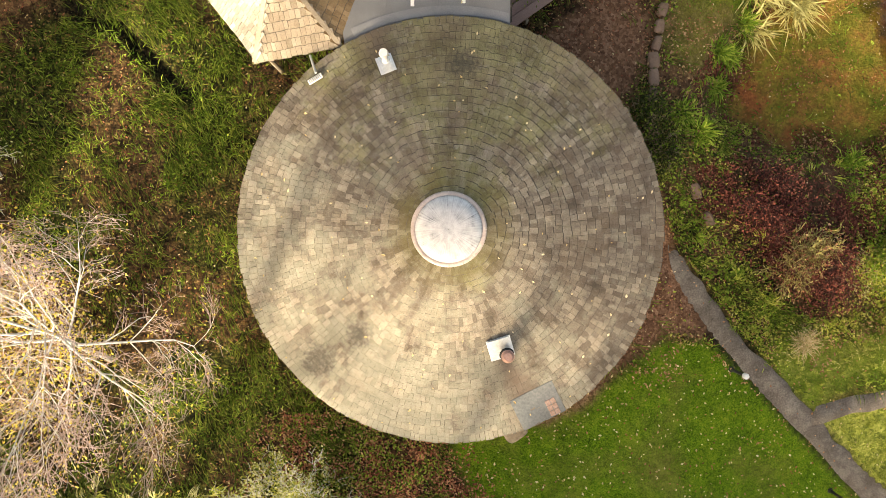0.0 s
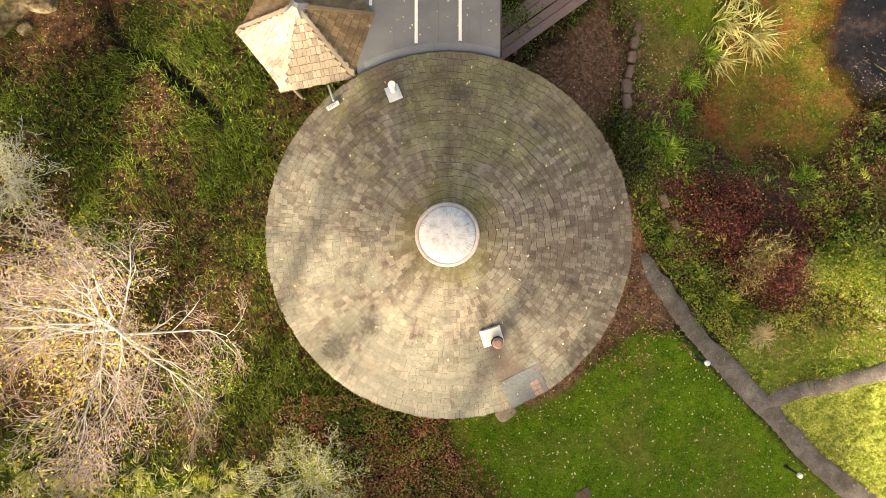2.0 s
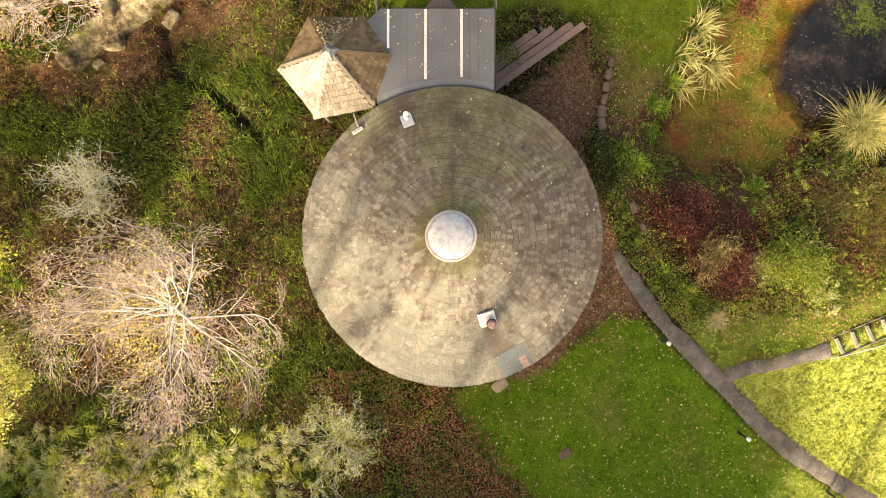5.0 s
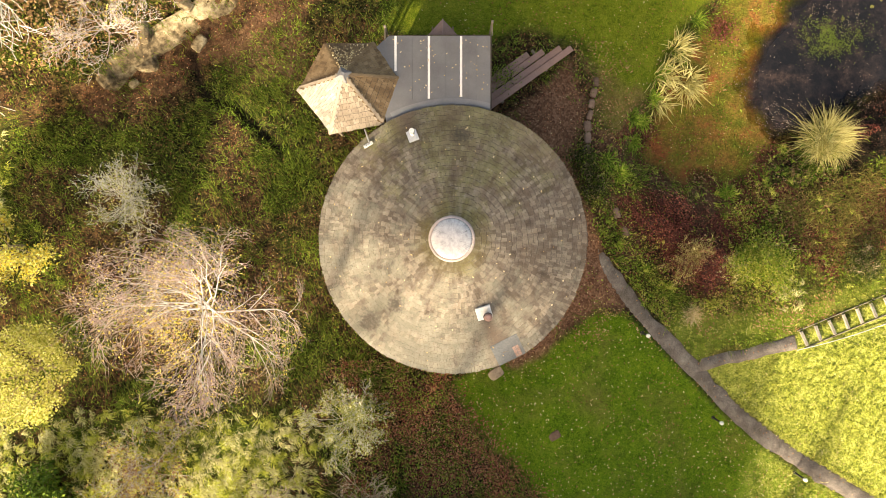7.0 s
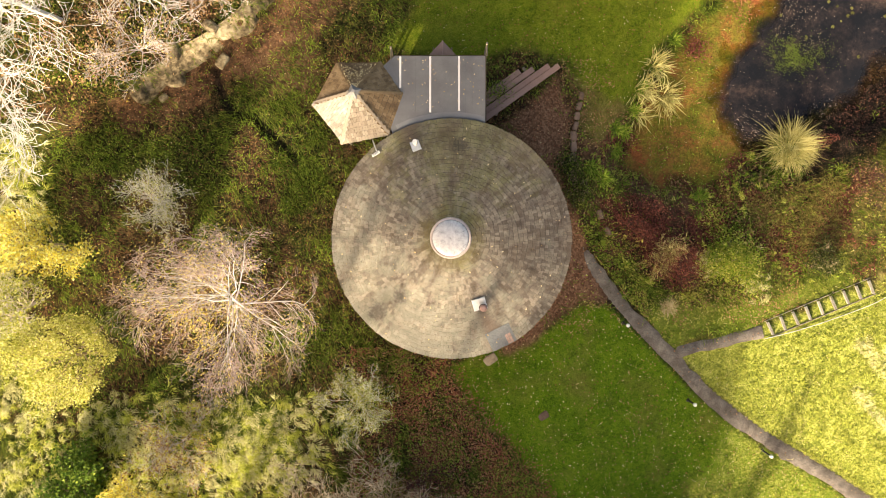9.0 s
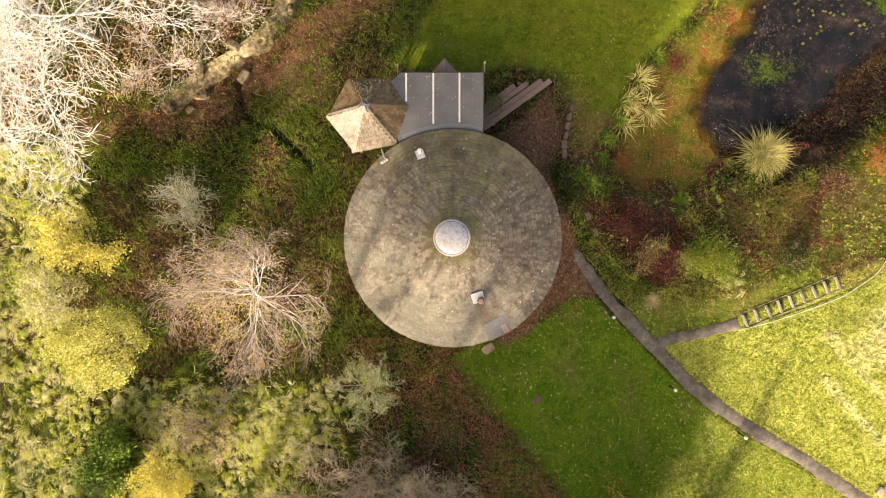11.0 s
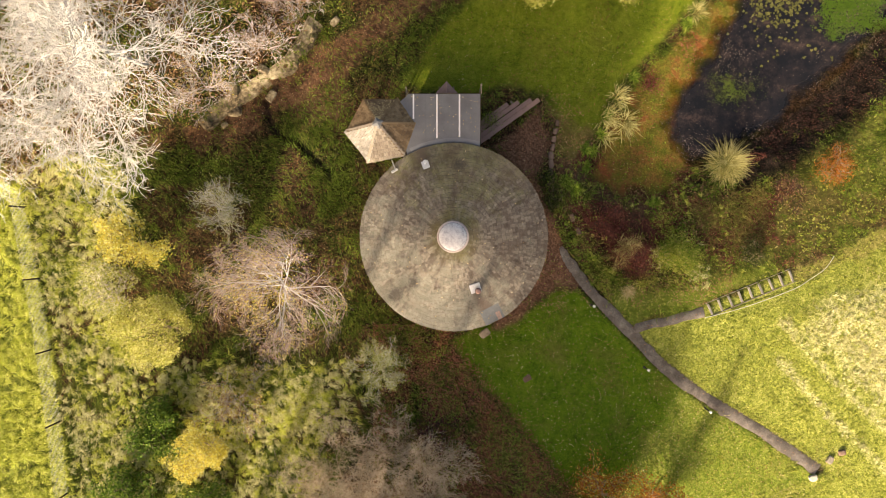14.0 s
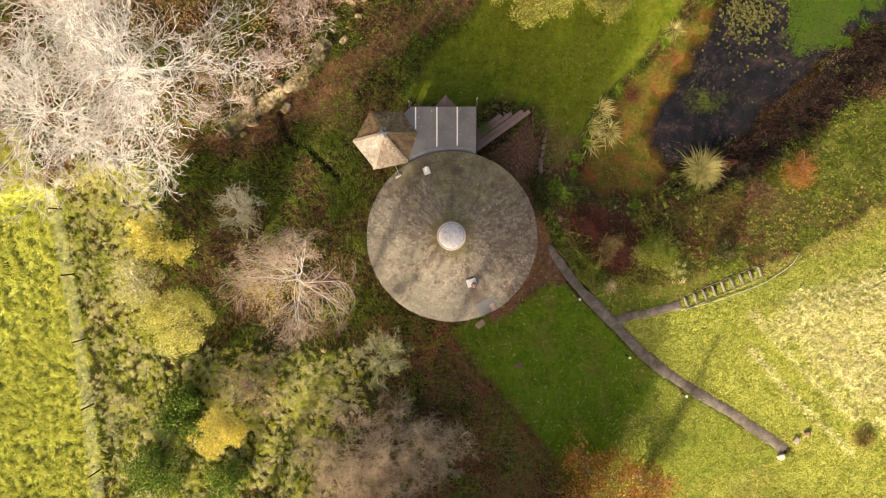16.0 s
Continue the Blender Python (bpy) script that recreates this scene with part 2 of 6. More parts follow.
def cells(n, l, vec, scale):
    """Random values per small cell: leaves, clods and tufts of the ground cover."""
    warp = n.new("ShaderNodeTexNoise")
    warp.inputs["Scale"].default_value = scale * 0.8
    l.new(vec, warp.inputs["Vector"])
    add = n.new("ShaderNodeVectorMath")
    add.operation = "MULTIPLY_ADD"
    l.new(warp.outputs["Color"], add.inputs[0])
    add.inputs[1].default_value = (0.9 / scale,) * 3
    l.new(vec, add.inputs[2])
    v = n.new("ShaderNodeTexVoronoi")
    v.inputs["Scale"].default_value = scale
    l.new(add.outputs[0], v.inputs["Vector"])
    s = n.new("ShaderNodeSeparateColor")
    l.new(v.outputs["Color"], s.inputs[0])
    return s.outputs[0], s.outputs[1], v.outputs["Distance"]


def ground_material():
    m, n, l, b = shader("ground_cover", 0.95, 0.0, 0.1)
    p = n.new("ShaderNodeNewGeometry").outputs["Position"]
    fine, mid, wide = noise_tex(n, l, p, 22, 6, 0.7), noise_tex(n, l, p, 3.5, 5, 0.65), noise_tex(n, l, p, 0.35, 4)
    c1, c2, d1 = cells(n, l, p, 15)
    t1, t2, d3 = cells(n, l, p, 4.2)
    f1, f2, d2 = cells(n, l, p, 13)
    s1, s2, d4 = cells(n, l, p, 34)
    v = maths(n, l, "ADD", maths(n, l, "MULTIPLY", fine, 0.45), maths(n, l, "MULTIPLY", mid, 0.55))
    v = maths(n, l, "ADD", maths(n, l, "MULTIPLY", maths(n, l, "SUBTRACT", v, 0.5), 1.7), 0.5)
    k = maths(n, l, "ADD", maths(n, l, "MULTIPLY", c1, 0.6), maths(n, l, "MULTIPLY", v, 0.4))
    k = maths(n, l, "MULTIPLY", k, maths(n, l, "SUBTRACT", 1.1, maths(n, l, "MULTIPLY", d1, 0.5)))
    g = maths(n, l, "ADD", maths(n, l, "MULTIPLY", f1, 0.4), maths(n, l, "MULTIPLY", v, 0.6))

    def att(name):
        a = n.new("ShaderNodeAttribute")
        a.attribute_name = name
        return a.outputs["Fac"]

    col = ramp(n, l, k, [(0.12, (0.009, 0.008, 0.004)), (0.32, (0.022, 0.024, 0.006)), (0.5, (0.050, 0.060, 0.011)), (0.62, (0.085, 0.080, 0.022)), (0.72, (0.12, 0.055, 0.026)), (0.85, (0.30, 0.20, 0.11))])
    gl = maths(n, l, "ADD", maths(n, l, "MULTIPLY", s1, 0.3), maths(n, l, "ADD", maths(n, l, "MULTIPLY", v, 0.4), maths(n, l, "MULTIPLY", noise_tex(n, l, p, 0.9, 4), 0.3)))
    gl = maths(n, l, "ADD", maths(n, l, "MULTIPLY", maths(n, l, "SUBTRACT", gl, 0.5), 1.5), 0.5)
    lawn = ramp(n, l, gl, [(0.15, (0.020, 0.052, 0.003)), (0.5, (0.084, 0.160, 0.008)), (0.85, (0.19, 0.245, 0.022))])
    thin = ramp(n, l, g, [(0.2, (0.09, 0.085, 0.018)), (0.8, (0.20, 0.18, 0.045))])
    lawn = mix(n, l, maths(n, l, "MULTIPLY", maths(n, l, "SUBTRACT", wide, 0.5), 3.5, True), lawn, thin)
    tufty = noise_tex(n, l, p, 1.6, 5, 0.7)
    gf = maths(n, l, "ADD", maths(n, l, "MULTIPLY", maths(n, l, "SUBTRACT", maths(n, l, "ADD", maths(n, l, "MULTIPLY", g, 0.6), maths(n, l, "MULTIPLY", tufty, 0.4)), 0.5), 2.2), 0.5)
    field = ramp(n, l, gf, [(0.15, (0.105, 0.13, 0.02)), (0.5, (0.22, 0.25, 0.042)), (0.85, (0.40, 0.40, 0.11))])
    litter = ramp(n, l, k, [(0.15, (0.016, 0.010, 0.006)), (0.35, (0.052, 0.027, 0.016)), (0.55, (0.125, 0.056, 0.032)), (0.68, (0.055, 0.06, 0.016)), (0.85, (0.28, 0.17, 0.10))])
    dirt = ramp(n, l, g, [(0.2, (0.075, 0.036, 0.020)), (0.5, (0.165, 0.085, 0.048)), (0.85, (0.32, 0.19, 0.125))])
    west = ramp(n, l, g, [(0.2, (0.10, 0.125, 0.02)), (0.5, (0.25, 0.29, 0.05)), (0.85, (0.46, 0.47, 0.12))])
    blotch = noise_tex(n, l, p, 0.75, 5, 0.62)
    mud = ramp(n, l, maths(n, l, "ADD", maths(n, l, "MULTIPLY", blotch, 0.75), maths(n, l, "ADD", maths(n, l, "MULTIPLY", mid, 0.15), maths(n, l, "MULTIPLY", fine, 0.10))), [(0.38, (0.085, 0.105, 0.014)), (0.47, (0.150, 0.130, 0.022)), (0.54, (0.195, 0.120, 0.030)), (0.62, (0.24, 0.085, 0.032))])
    mud = mix(n, l, 1.0, mud, maths(n, l, "ADD", 0.72, maths(n, l, "MULTIPLY", f1, 0.5)), "MULTIPLY")
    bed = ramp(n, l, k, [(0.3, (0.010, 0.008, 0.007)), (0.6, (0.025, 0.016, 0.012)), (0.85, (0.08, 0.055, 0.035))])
    olive = ramp(n, l, gl, [(0.2, (0.052, 0.080, 0.006)), (0.5, (0.130, 0.155, 0.013)), (0.85, (0.24, 0.245, 0.034))])
    lawn = mix(n, l, maths(n, l, "MULTIPLY", att("thin"), maths(n, l, "ADD", mid, 0.2), True), lawn, olive)
    bleached = ramp(n, l, gf, [(0.2, (0.20, 0.21, 0.06)), (0.5, (0.47, 0.45, 0.20)), (0.85, (0.74, 0.70, 0.42))])
    field = mix(n, l, maths(n, l, "MULTIPLY", att("bleached"), maths(n, l, "MULTIPLY", tufty, 1.3), True), field, bleached)
    for name, c in (("west", west), ("lawn", lawn), ("field", field), ("litter", litter), ("dirt", dirt), ("mud", mud), ("bed", bed)):
        col = mix(n, l, att(name), col, c)
    # tone per tuft, darkened toward cell edges as shade between the tufts
    tuft = maths(n, l, "MAXIMUM", 0.15, maths(n, l, "ADD", maths(n, l, "MULTIPLY", t1, 1.05), maths(n, l, "SUBTRACT", 0.78, maths(n, l, "MULTIPLY", d3, 0.7))))
    col = mix(n, l, maths(n, l, "SUBTRACT", 1.0, maths(n, l, "MULTIPLY", maths(n, l, "MAXIMUM", maths(n, l, "MAXIMUM", att("dirt"), att("field")), maths(n, l, "MAXIMUM", att("lawn"), att("mud"))), 0.85)), col, mix(n, l, 1.0, col, tuft, "MULTIPLY"))
    l.new(col, b.inputs["Base Color"])
    bump(n, l, b, k, 0.9, 0.07)
    return m


M["ground"] = ground_material()


def water_material():
    m, n, l, b = shader("dark_pond_water", 0.08, 0.0, 0.16)
    p = n.new("ShaderNodeNewGeometry").outputs["Position"]
    v = noise_tex(n, l, p, 1.1, 7, 0.75)
    col = ramp(n, l, v, [(0.44, (0.010, 0.011, 0.014)), (0.55, (0.022, 0.019, 0.021)), (0.70, (0.085, 0.060, 0.052))])
    l.new(col, b.inputs["Base Color"])
    bump(n, l, b, noise_tex(n, l, p, 3.0, 2), 0.03, 0.02)
    clear = n.new("ShaderNodeBsdfTransparent")
    clear.inputs[0].default_value = (0.80, 0.75, 0.67, 1)
    ms = n.new("ShaderNodeMixShader")
    shallow = n.new("ShaderNodeAttribute")
    shallow.attribute_name = "shallow"
    l.new(maths(n, l, "MULTIPLY", maths(n, l, "ADD", shallow.outputs["Fac"], maths(n, l, "MULTIPLY", maths(n, l, "SUBTRACT", v, 0.5), 0.9)), 0.97, True), ms.inputs[0])
    l.new(b.outputs[0], ms.inputs[1])
    l.new(clear.outputs[0], ms.inputs[2])
    l.new(ms.outputs[0], n["Material Output"].inputs[0])
    return m


M["water"] = water_material()


def leafy(name, dark, mid, light, translucent=0.35, share=0.55):
    return surface(name, [(0.15, dark), (0.5, mid), (0.85, light)], 9, 2.6, 0.7, 0.0, "island", share=share, translucent=translucent, spec=0.12)


M["rough_grass"] = leafy("rough_grass", (0.018, 0.036, 0.004), (0.075, 0.125, 0.013), (0.27, 0.30, 0.055))
M["green_weed"] = leafy("green_weed", (0.055, 0.11, 0.013), (0.18, 0.29, 0.03), (0.42, 0.49, 0.09))
M["ivy"] = leafy("dark_ivy", (0.014, 0.022, 0.007), (0.045, 0.062, 0.015), (0.16, 0.15, 0.05))
M["lawn_blade"] = leafy("lawn_grass", (0.040, 0.094, 0.005), (0.10, 0.186, 0.010), (0.195, 0.27, 0.026), 0.35, 0.35)
M["field_blade"] = leafy("field_grass", (0.15, 0.185, 0.027), (0.34, 0.37, 0.07), (0.60, 0.59, 0.19), 0.35, 0.35)
M["lime_grass"] = leafy("sunny_rank_grass", (0.13, 0.18, 0.02), (0.50, 0.54, 0.09), (0.86, 0.83, 0.32), 0.35, 0.3)
M["pale_tuft"] = leafy("pale_rank_grass", (0.24, 0.24, 0.09), (0.62, 0.59, 0.28), (0.90, 0.87, 0.60), 0.35, 0.3)
M["twig_red"] = surface("dark_red_twig", [(0.2, (0.022, 0.010, 0.009)), (0.8, (0.085, 0.034, 0.028))], 12, 1.0, 0.85, 0.2)
M["straw"] = leafy("straw_grass", (0.24, 0.21, 0.07), (0.54, 0.48, 0.18), (0.80, 0.74, 0.38))
M["withered"] = leafy("withered_grass", (0.06, 0.050, 0.013), (0.17, 0.135, 0.036), (0.33, 0.26, 0.09), 0.2)
M["litter_leaf"] = leafy("fallen_leaf", (0.075, 0.025, 0.014), (0.25, 0.085, 0.046), (0.50, 0.26, 0.14), 0.1)
M["tan_leaf"] = leafy("tan_fallen_leaf", (0.16, 0.07, 0.035), (0.33, 0.17, 0.09), (0.56, 0.36, 0.22), 0.1)
M["pale_leaf"] = leafy("pale_fallen_leaf", (0.34, 0.23, 0.10), (0.52, 0.41, 0.22), (0.72, 0.62, 0.42), 0.1)
M["drift_leaf"] = leafy("floating_leaf", (0.13, 0.085, 0.06), (0.27, 0.20, 0.15), (0.52, 0.46, 0.38), 0.1)
M["yellow_leaf"] = leafy("yellow_leaf", (0.34, 0.33, 0.09), (0.65, 0.64, 0.20), (0.87, 0.86, 0.45), 0.45)
M["gold_leaf"] = leafy("golden_leaf", (0.40, 0.32, 0.05), (0.68, 0.57, 0.10), (0.84, 0.76, 0.25), 0.45)
M["lime_leaf"] = leafy("yellow_green_leaf", (0.16, 0.19, 0.03), (0.36, 0.38, 0.07), (0.62, 0.60, 0.18), 0.45)
M["pale_green_leaf"] = leafy("grey_green_leaf", (0.19, 0.22, 0.07), (0.50, 0.52, 0.22), (0.78, 0.77, 0.46), 0.4)
M["orange_leaf"] = leafy("orange_leaf", (0.16, 0.05, 0.012), (0.38, 0.13, 0.025), (0.60, 0.27, 0.06), 0.4)
M["rust_leaf"] = leafy("rusty_brown_leaf", (0.12, 0.065, 0.03), (0.30, 0.18, 0.09), (0.50, 0.34, 0.19), 0.3)
M["maroon_leaf"] = leafy("dark_red_leaf", (0.044, 0.015, 0.012), (0.155, 0.046, 0.034), (0.29, 0.11, 0.075), 0.1)
# maroon leaf darkened for the bank's painted shade
M["bank_leaf"] = leafy("dark_bank_leaf", (0.012, 0.006, 0.005), (0.042, 0.018, 0.015), (0.14, 0.06, 0.045), 0.05)
M["conifer"] = leafy("evergreen_leaf", (0.030, 0.065, 0.010), (0.10, 0.18, 0.025), (0.27, 0.36, 0.06), 0.25)
M["duckweed"] = leafy("duckweed", (0.028, 0.062, 0.006), (0.058, 0.115, 0.010), (0.10, 0.165, 0.02), 0.1, 0.35)
M["pond_weed"] = leafy("pond_weed", (0.04, 0.055, 0.012), (0.085, 0.125, 0.02), (0.15, 0.18, 0.04), 0.1, 0.35)
M["sleeper"] = surface("grey_timber_sleeper", [(0.2, (0.15, 0.135, 0.11)), (0.8, (0.31, 0.285, 0.235))], 26, 2.0, 0.85, 0.4, "object", share=0.3)
M["lily"] = leafy("lily_pad", (0.04, 0.042, 0.012), (0.10, 0.10, 0.03), (0.19, 0.18, 0.055), 0.1)
M["twig_pink"] = surface("pinkish_brown_twig", [(0.2, (0.27, 0.185, 0.165)), (0.8, (0.56, 0.45, 0.42))], 12, 1.0, 0.85, 0.2)
M["twig_brown"] = surface("grey_brown_twig", [(0.2, (0.35, 0.265, 0.18)), (0.8, (0.72, 0.61, 0.46))], 12, 1.0, 0.85, 0.2)
M["bark_white"] = surface("pale_lichened_bark", [(0.2, (0.37, 0.365, 0.35)), (0.8, (0.77, 0.765, 0.74))], 12, 1.0, 0.85, 0.3)
M["bark_grey"] = surface("pale_grey_bark", [(0.2, (0.40, 0.39, 0.35)), (0.8, (0.78, 0.77, 0.70))], 12, 1.0, 0.85, 0.3)
M["bark_pink"] = surface("pinkish_grey_bark", [(0.2, (0.38, 0.32, 0.30)), (0.8, (0.72, 0.66, 0.63))], 12, 1.0, 0.85, 0.3)
M["bark_brown"] = surface("brown_bark", [(0.2, (0.20, 0.14, 0.09)), (0.8, (0.46, 0.36, 0.26))], 12, 1.0, 0.85, 0.3)


# ---- building helpers ----
def mesh_of(name, V, F, mat, smooth=False):
    V, F = np.asarray(V, dtype=np.float32), np.asarray(F, dtype=np.int32)
    me = bpy.data.meshes.new(name)
    k = F.shape[1]
    me.vertices.add(len(V))
    me.vertices.foreach_set("co", V.ravel())
    me.loops.add(F.size)
    me.loops.foreach_set("vertex_index", F.ravel())
    me.polygons.add(len(F))
    me.polygons.foreach_set("loop_start", np.arange(len(F), dtype=np.int32) * k)
    me.update(calc_edges=True)
    me.polygons.foreach_set("use_smooth", np.full(len(F), smooth))
    me.materials.append(mat)
    return me


def part(name, bm, material, parent=None, label=""):
    """Links a bmesh as one part under parent."""
    me = bpy.data.meshes.new(name)
    bm.normal_update()
    bm.to_mesh(me)
    bm.free()
    me.materials.append(material)
    return piece(name, me, parent, label)


def piece(name, me, parent=None, label=""):
    """Links a mesh that has its material as one part under parent."""
    ob = new(name, me)
    if parent is not None:
        ob.parent = parent
    return tagged(ob, label)


def box(bm, size, m, bevel=0.0):
    r = bmesh.ops.create_cube(bm, size=1.0, matrix=m @ Matrix.Diagonal((*size, 1)))
    if bevel:
        es = list({e for v in r["verts"] for e in v.link_edges})
        bmesh.ops.bevel(bm, geom=es, offset=bevel, segments=1, affect="EDGES")
    return bm


def boxmesh(size, m=None, bevel=0.01):
    return box(bmesh.new(), size, m or Matrix(), bevel)


def drum(r1, r2, h, m=None, seg=24, cap=True):
    bm = bmesh.new()
    bmesh.ops.create_cone(bm, cap_ends=cap, segments=seg, radius1=r1, radius2=r2, depth=h, matrix=m or Matrix())
    return bm


def turned(profile, seg=64):
    """A solid of revolution about z from (radius, height) pairs."""
    V, F = [], []
    for r, z in profile:
        for k in range(seg):
            a = 2 * math.pi * k / seg
            V.append((r * math.cos(a), r * math.sin(a), z))
    for i in range(len(profile) - 1):
        for k in range(seg):
            k2 = (k + 1) % seg
            F.append((i * seg + k, i * seg + k2, (i + 1) * seg + k2, (i + 1) * seg + k))
    return V, F


def grid_noise(x, y, scale, seed):
    """Smooth value noise, 0 to 1, over arrays."""
    rng = np.random.RandomState(seed)
    table = rng.rand(64, 64)
    u, v = np.asarray(x) * scale + 17.3, np.asarray(y) * scale + 5.1
    i, j = np.floor(u).astype(int), np.floor(v).astype(int)
    a, b = u - i, v - j
    a, b = a * a * (3 - 2 * a), b * b * (3 - 2 * b)
    g = lambda di, dj: table[(i + di) % 64, (j + dj) % 64]
    return (g(0, 0) * (1 - a) + g(1, 0) * a) * (1 - b) + (g(0, 1) * (1 - a) + g(1, 1) * a) * b


def rough_noise(x, y, scale, seed):
    return 0.55 * grid_noise(x, y, scale, seed) + 0.3 * grid_noise(x, y, scale * 2.3, seed + 1) + 0.15 * grid_noise(x, y, scale * 5.1, seed + 2)


def step(v, a, b):
    t = np.clip((v - a) / (b - a), 0, 1)
    return t * t * (3 - 2 * t)


def line_dist(x, y, pts):
    """Distance to a polyline."""
    d = np.full(np.shape(x), 1e9)
    for (x0, y0), (x1, y1) in zip(pts[:-1], pts[1:]):
        dx, dy = x1 - x0, y1 - y0
        t = np.clip(((x - x0) * dx + (y - y0) * dy) / (dx * dx + dy * dy), 0, 1)
        d = np.minimum(d, np.hypot(x - x0 - t * dx, y - y0 - t * dy))
    return d


def inside(x, y, pts):
    """Distance to a polygon's edge, positive inside."""
    d = line_dist(x, y, pts + [pts[0]])
    c = np.zeros(np.shape(x), dtype=bool)
    for (x0, y0), (x1, y1) in zip(pts, pts[1:] + [pts[0]]):
        if y0 != y1:
            c ^= ((y0 > y) != (y1 > y)) & (x < (x1 - x0) * (y - y0) / (y1 - y0) + x0)
    return np.where(c, d, -d)


# ---- the plan ----
PATH = [(5.7, 0.5), (6.2, -0.35), (6.8, -1.0), (7.55, -2.0), (8.75, -3.5), (10.0, -4.8), (11.3, -6.05), (13.35, -8.1), (16.35, -10.4), (20.0, -12.55), (22.6, -14.25), (24.4, -15.5)]
BRANCH = [(11.3, -6.0), (13.3, -5.53), (16.2, -4.85)]
STEPS = [(16.57, -4.65), (21.75, -2.5)]
TOP_PATH = [(22.2, -2.37), (24.0, -1.45), (26.0, -0.85), (30.7, 1.95), (37, 6)]
POND = [(20, 21), (18.7, 16.8), (17.3, 14.6), (15.5, 11.7), (14.1, 9.6), (13.5, 7.4), (14.6, 5.0), (16.6, 4.5), (19.7, 6.1), (21.4, 7.2), (24, 8.9), (26.4, 10.9), (28.5, 13.3), (31.5, 15), (35, 25), (23, 27)]
MUD = [(8.8, 4.2), (9.5, 5.7), (10.2, 7.3), (11.8, 9.9), (14.2, 12.7), (16.6, 15.0), (18.2, 17), (20.0, 15.6), (16.7, 10.4), (15.4, 8.2), (15.6, 5.4), (13.7, 2.9), (11, 2.9), (9.4, 3.3)]
LAWN = [(-0.3, -6.3), (1.6, -9.1), (4.6, -12.4), (7.8, -16.7), (12, -23), (26, -23), (25, -16), (20, -12.6), (16.3, -10.4), (11.3, -6.1), (8.5, -3.4), (6.6, -3.25), (4.0, -4.9), (1.5, -5.6)]
NORTH_LAWN = [(-3.2, 9.3), (1.5, 8.6), (3, 9.2), (5.6, 8.8), (6.5, 7.2), (6.6, 5.4), (7.6, 4.7), (9.2, 6.6), (11.1, 9.9), (13.5, 12.7), (16, 15.4), (17.5, 20), (4, 24), (1.5, 15.5), (-1.5, 12.2)]
FIELD = [(11.4, -6.0), (16.4, -4.6), (22, -2.2), (30.5, 2.2), (60, 14), (60, -60), (20, -60), (12, -20), (25, -15.9), (20, -12.6), (16.3, -10.4)]
PALE_FIELD = [(22.5, -6), (24, -4), (31, -1.8), (36, 0), (36, -14), (31.5, -14), (27.8, -12), (24, -8)]
GREEN_STRIP = [(9.6, -3.6), (11.6, -3.1), (14.4, -3.5), (17.7, -2.6), (20.6, -1.9), (20, -2.6), (16.2, -4.3), (11.5, -5.5), (10.7, -5.0)]
RED_BED = [(7.9, 1.6), (9.2, 2.9), (10.2, 2.1), (12.3, 1.5), (13.1, -0.4), (12.8, -2.4), (11.5, -2.9), (9.9, -1.9), (8.4, -0.4)]
BROWN_BED = [(13.6, 2.6), (16.4, 2.2), (20.5, 3.4), (20.5, -0.2), (16.9, -0.9), (15.6, 0.6)]
SUNLIT_LAWN = [(15.5, -7.2), (14.2, -12), (11.6, -15.4), (9.5, -19), (12, -24), (30, -24), (25, -15.9), (16.3, -10.4)]
BANK_GRASS = [(9.6, -3.9), (11.4, -5.6), (16.2, -4.5), (22, -2), (31, 2.5), (60, 14), (60, 22), (31, 10.2), (26, 7.2), (22.5, 4.6), (19.5, 1.6), (17.5, -0.9), (12, -2.3)]
DIRT = [(2.4, 5.6), (3.6, 6.3), (5.2, 8.0), (5.8, 6.4), (5.6, 4), (6.1, 1.5), (7.2, -1.4), (8.4, -3.2), (6.3, -3.3), (4.3, -5.0), (2.6, -5.7), (2.5, -4), (5, 0), (4, 4)]
DIRT_WEST = [(-10.9, 8.3), (-9.2, 9.7), (-6.9, 10.4), (-6.4, 8.6), (-7.2, 6.6), (-8.2, 6.9), (-9.9, 7.5)]
BAND = [(-15.5, 6.2), (-12.3, 8.3), (-9.2, 10.2), (-6.1, 12.2), (-2.3, 14.4), (1.2, 16.6), (4, 19)]
CLIFF = [(-40, 0.5), (-26, 3.0), (-18.5, 5.3), (-15.3, 6.9), (-13.0, 8.7), (-11.1, 9.7), (-9.4, 11.1), (-8.4, 13.2), (-5.5, 17.0), (0, 24), (0, 60), (-60, 60)]
DITCH = [(-11.7, 8.4), (-11.3, 6.8), (-10.6, 6.25), (-9.9, 6.1), (-9.0, 5.3), (-7.75, 4.0)]
# dark maroon bank soil, with the shade of its north-facing slope painted in
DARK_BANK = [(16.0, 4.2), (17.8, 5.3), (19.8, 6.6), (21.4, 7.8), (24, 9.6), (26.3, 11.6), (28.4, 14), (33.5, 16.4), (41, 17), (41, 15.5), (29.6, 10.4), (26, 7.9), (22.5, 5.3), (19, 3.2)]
# rough ground whose sunlight is painted in as paler, yellower plants
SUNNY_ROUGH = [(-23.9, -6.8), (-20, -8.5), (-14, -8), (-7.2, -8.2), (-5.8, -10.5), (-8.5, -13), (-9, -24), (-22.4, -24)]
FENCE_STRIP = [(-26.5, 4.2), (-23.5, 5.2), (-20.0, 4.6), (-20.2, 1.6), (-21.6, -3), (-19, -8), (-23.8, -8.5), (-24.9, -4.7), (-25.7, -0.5)]
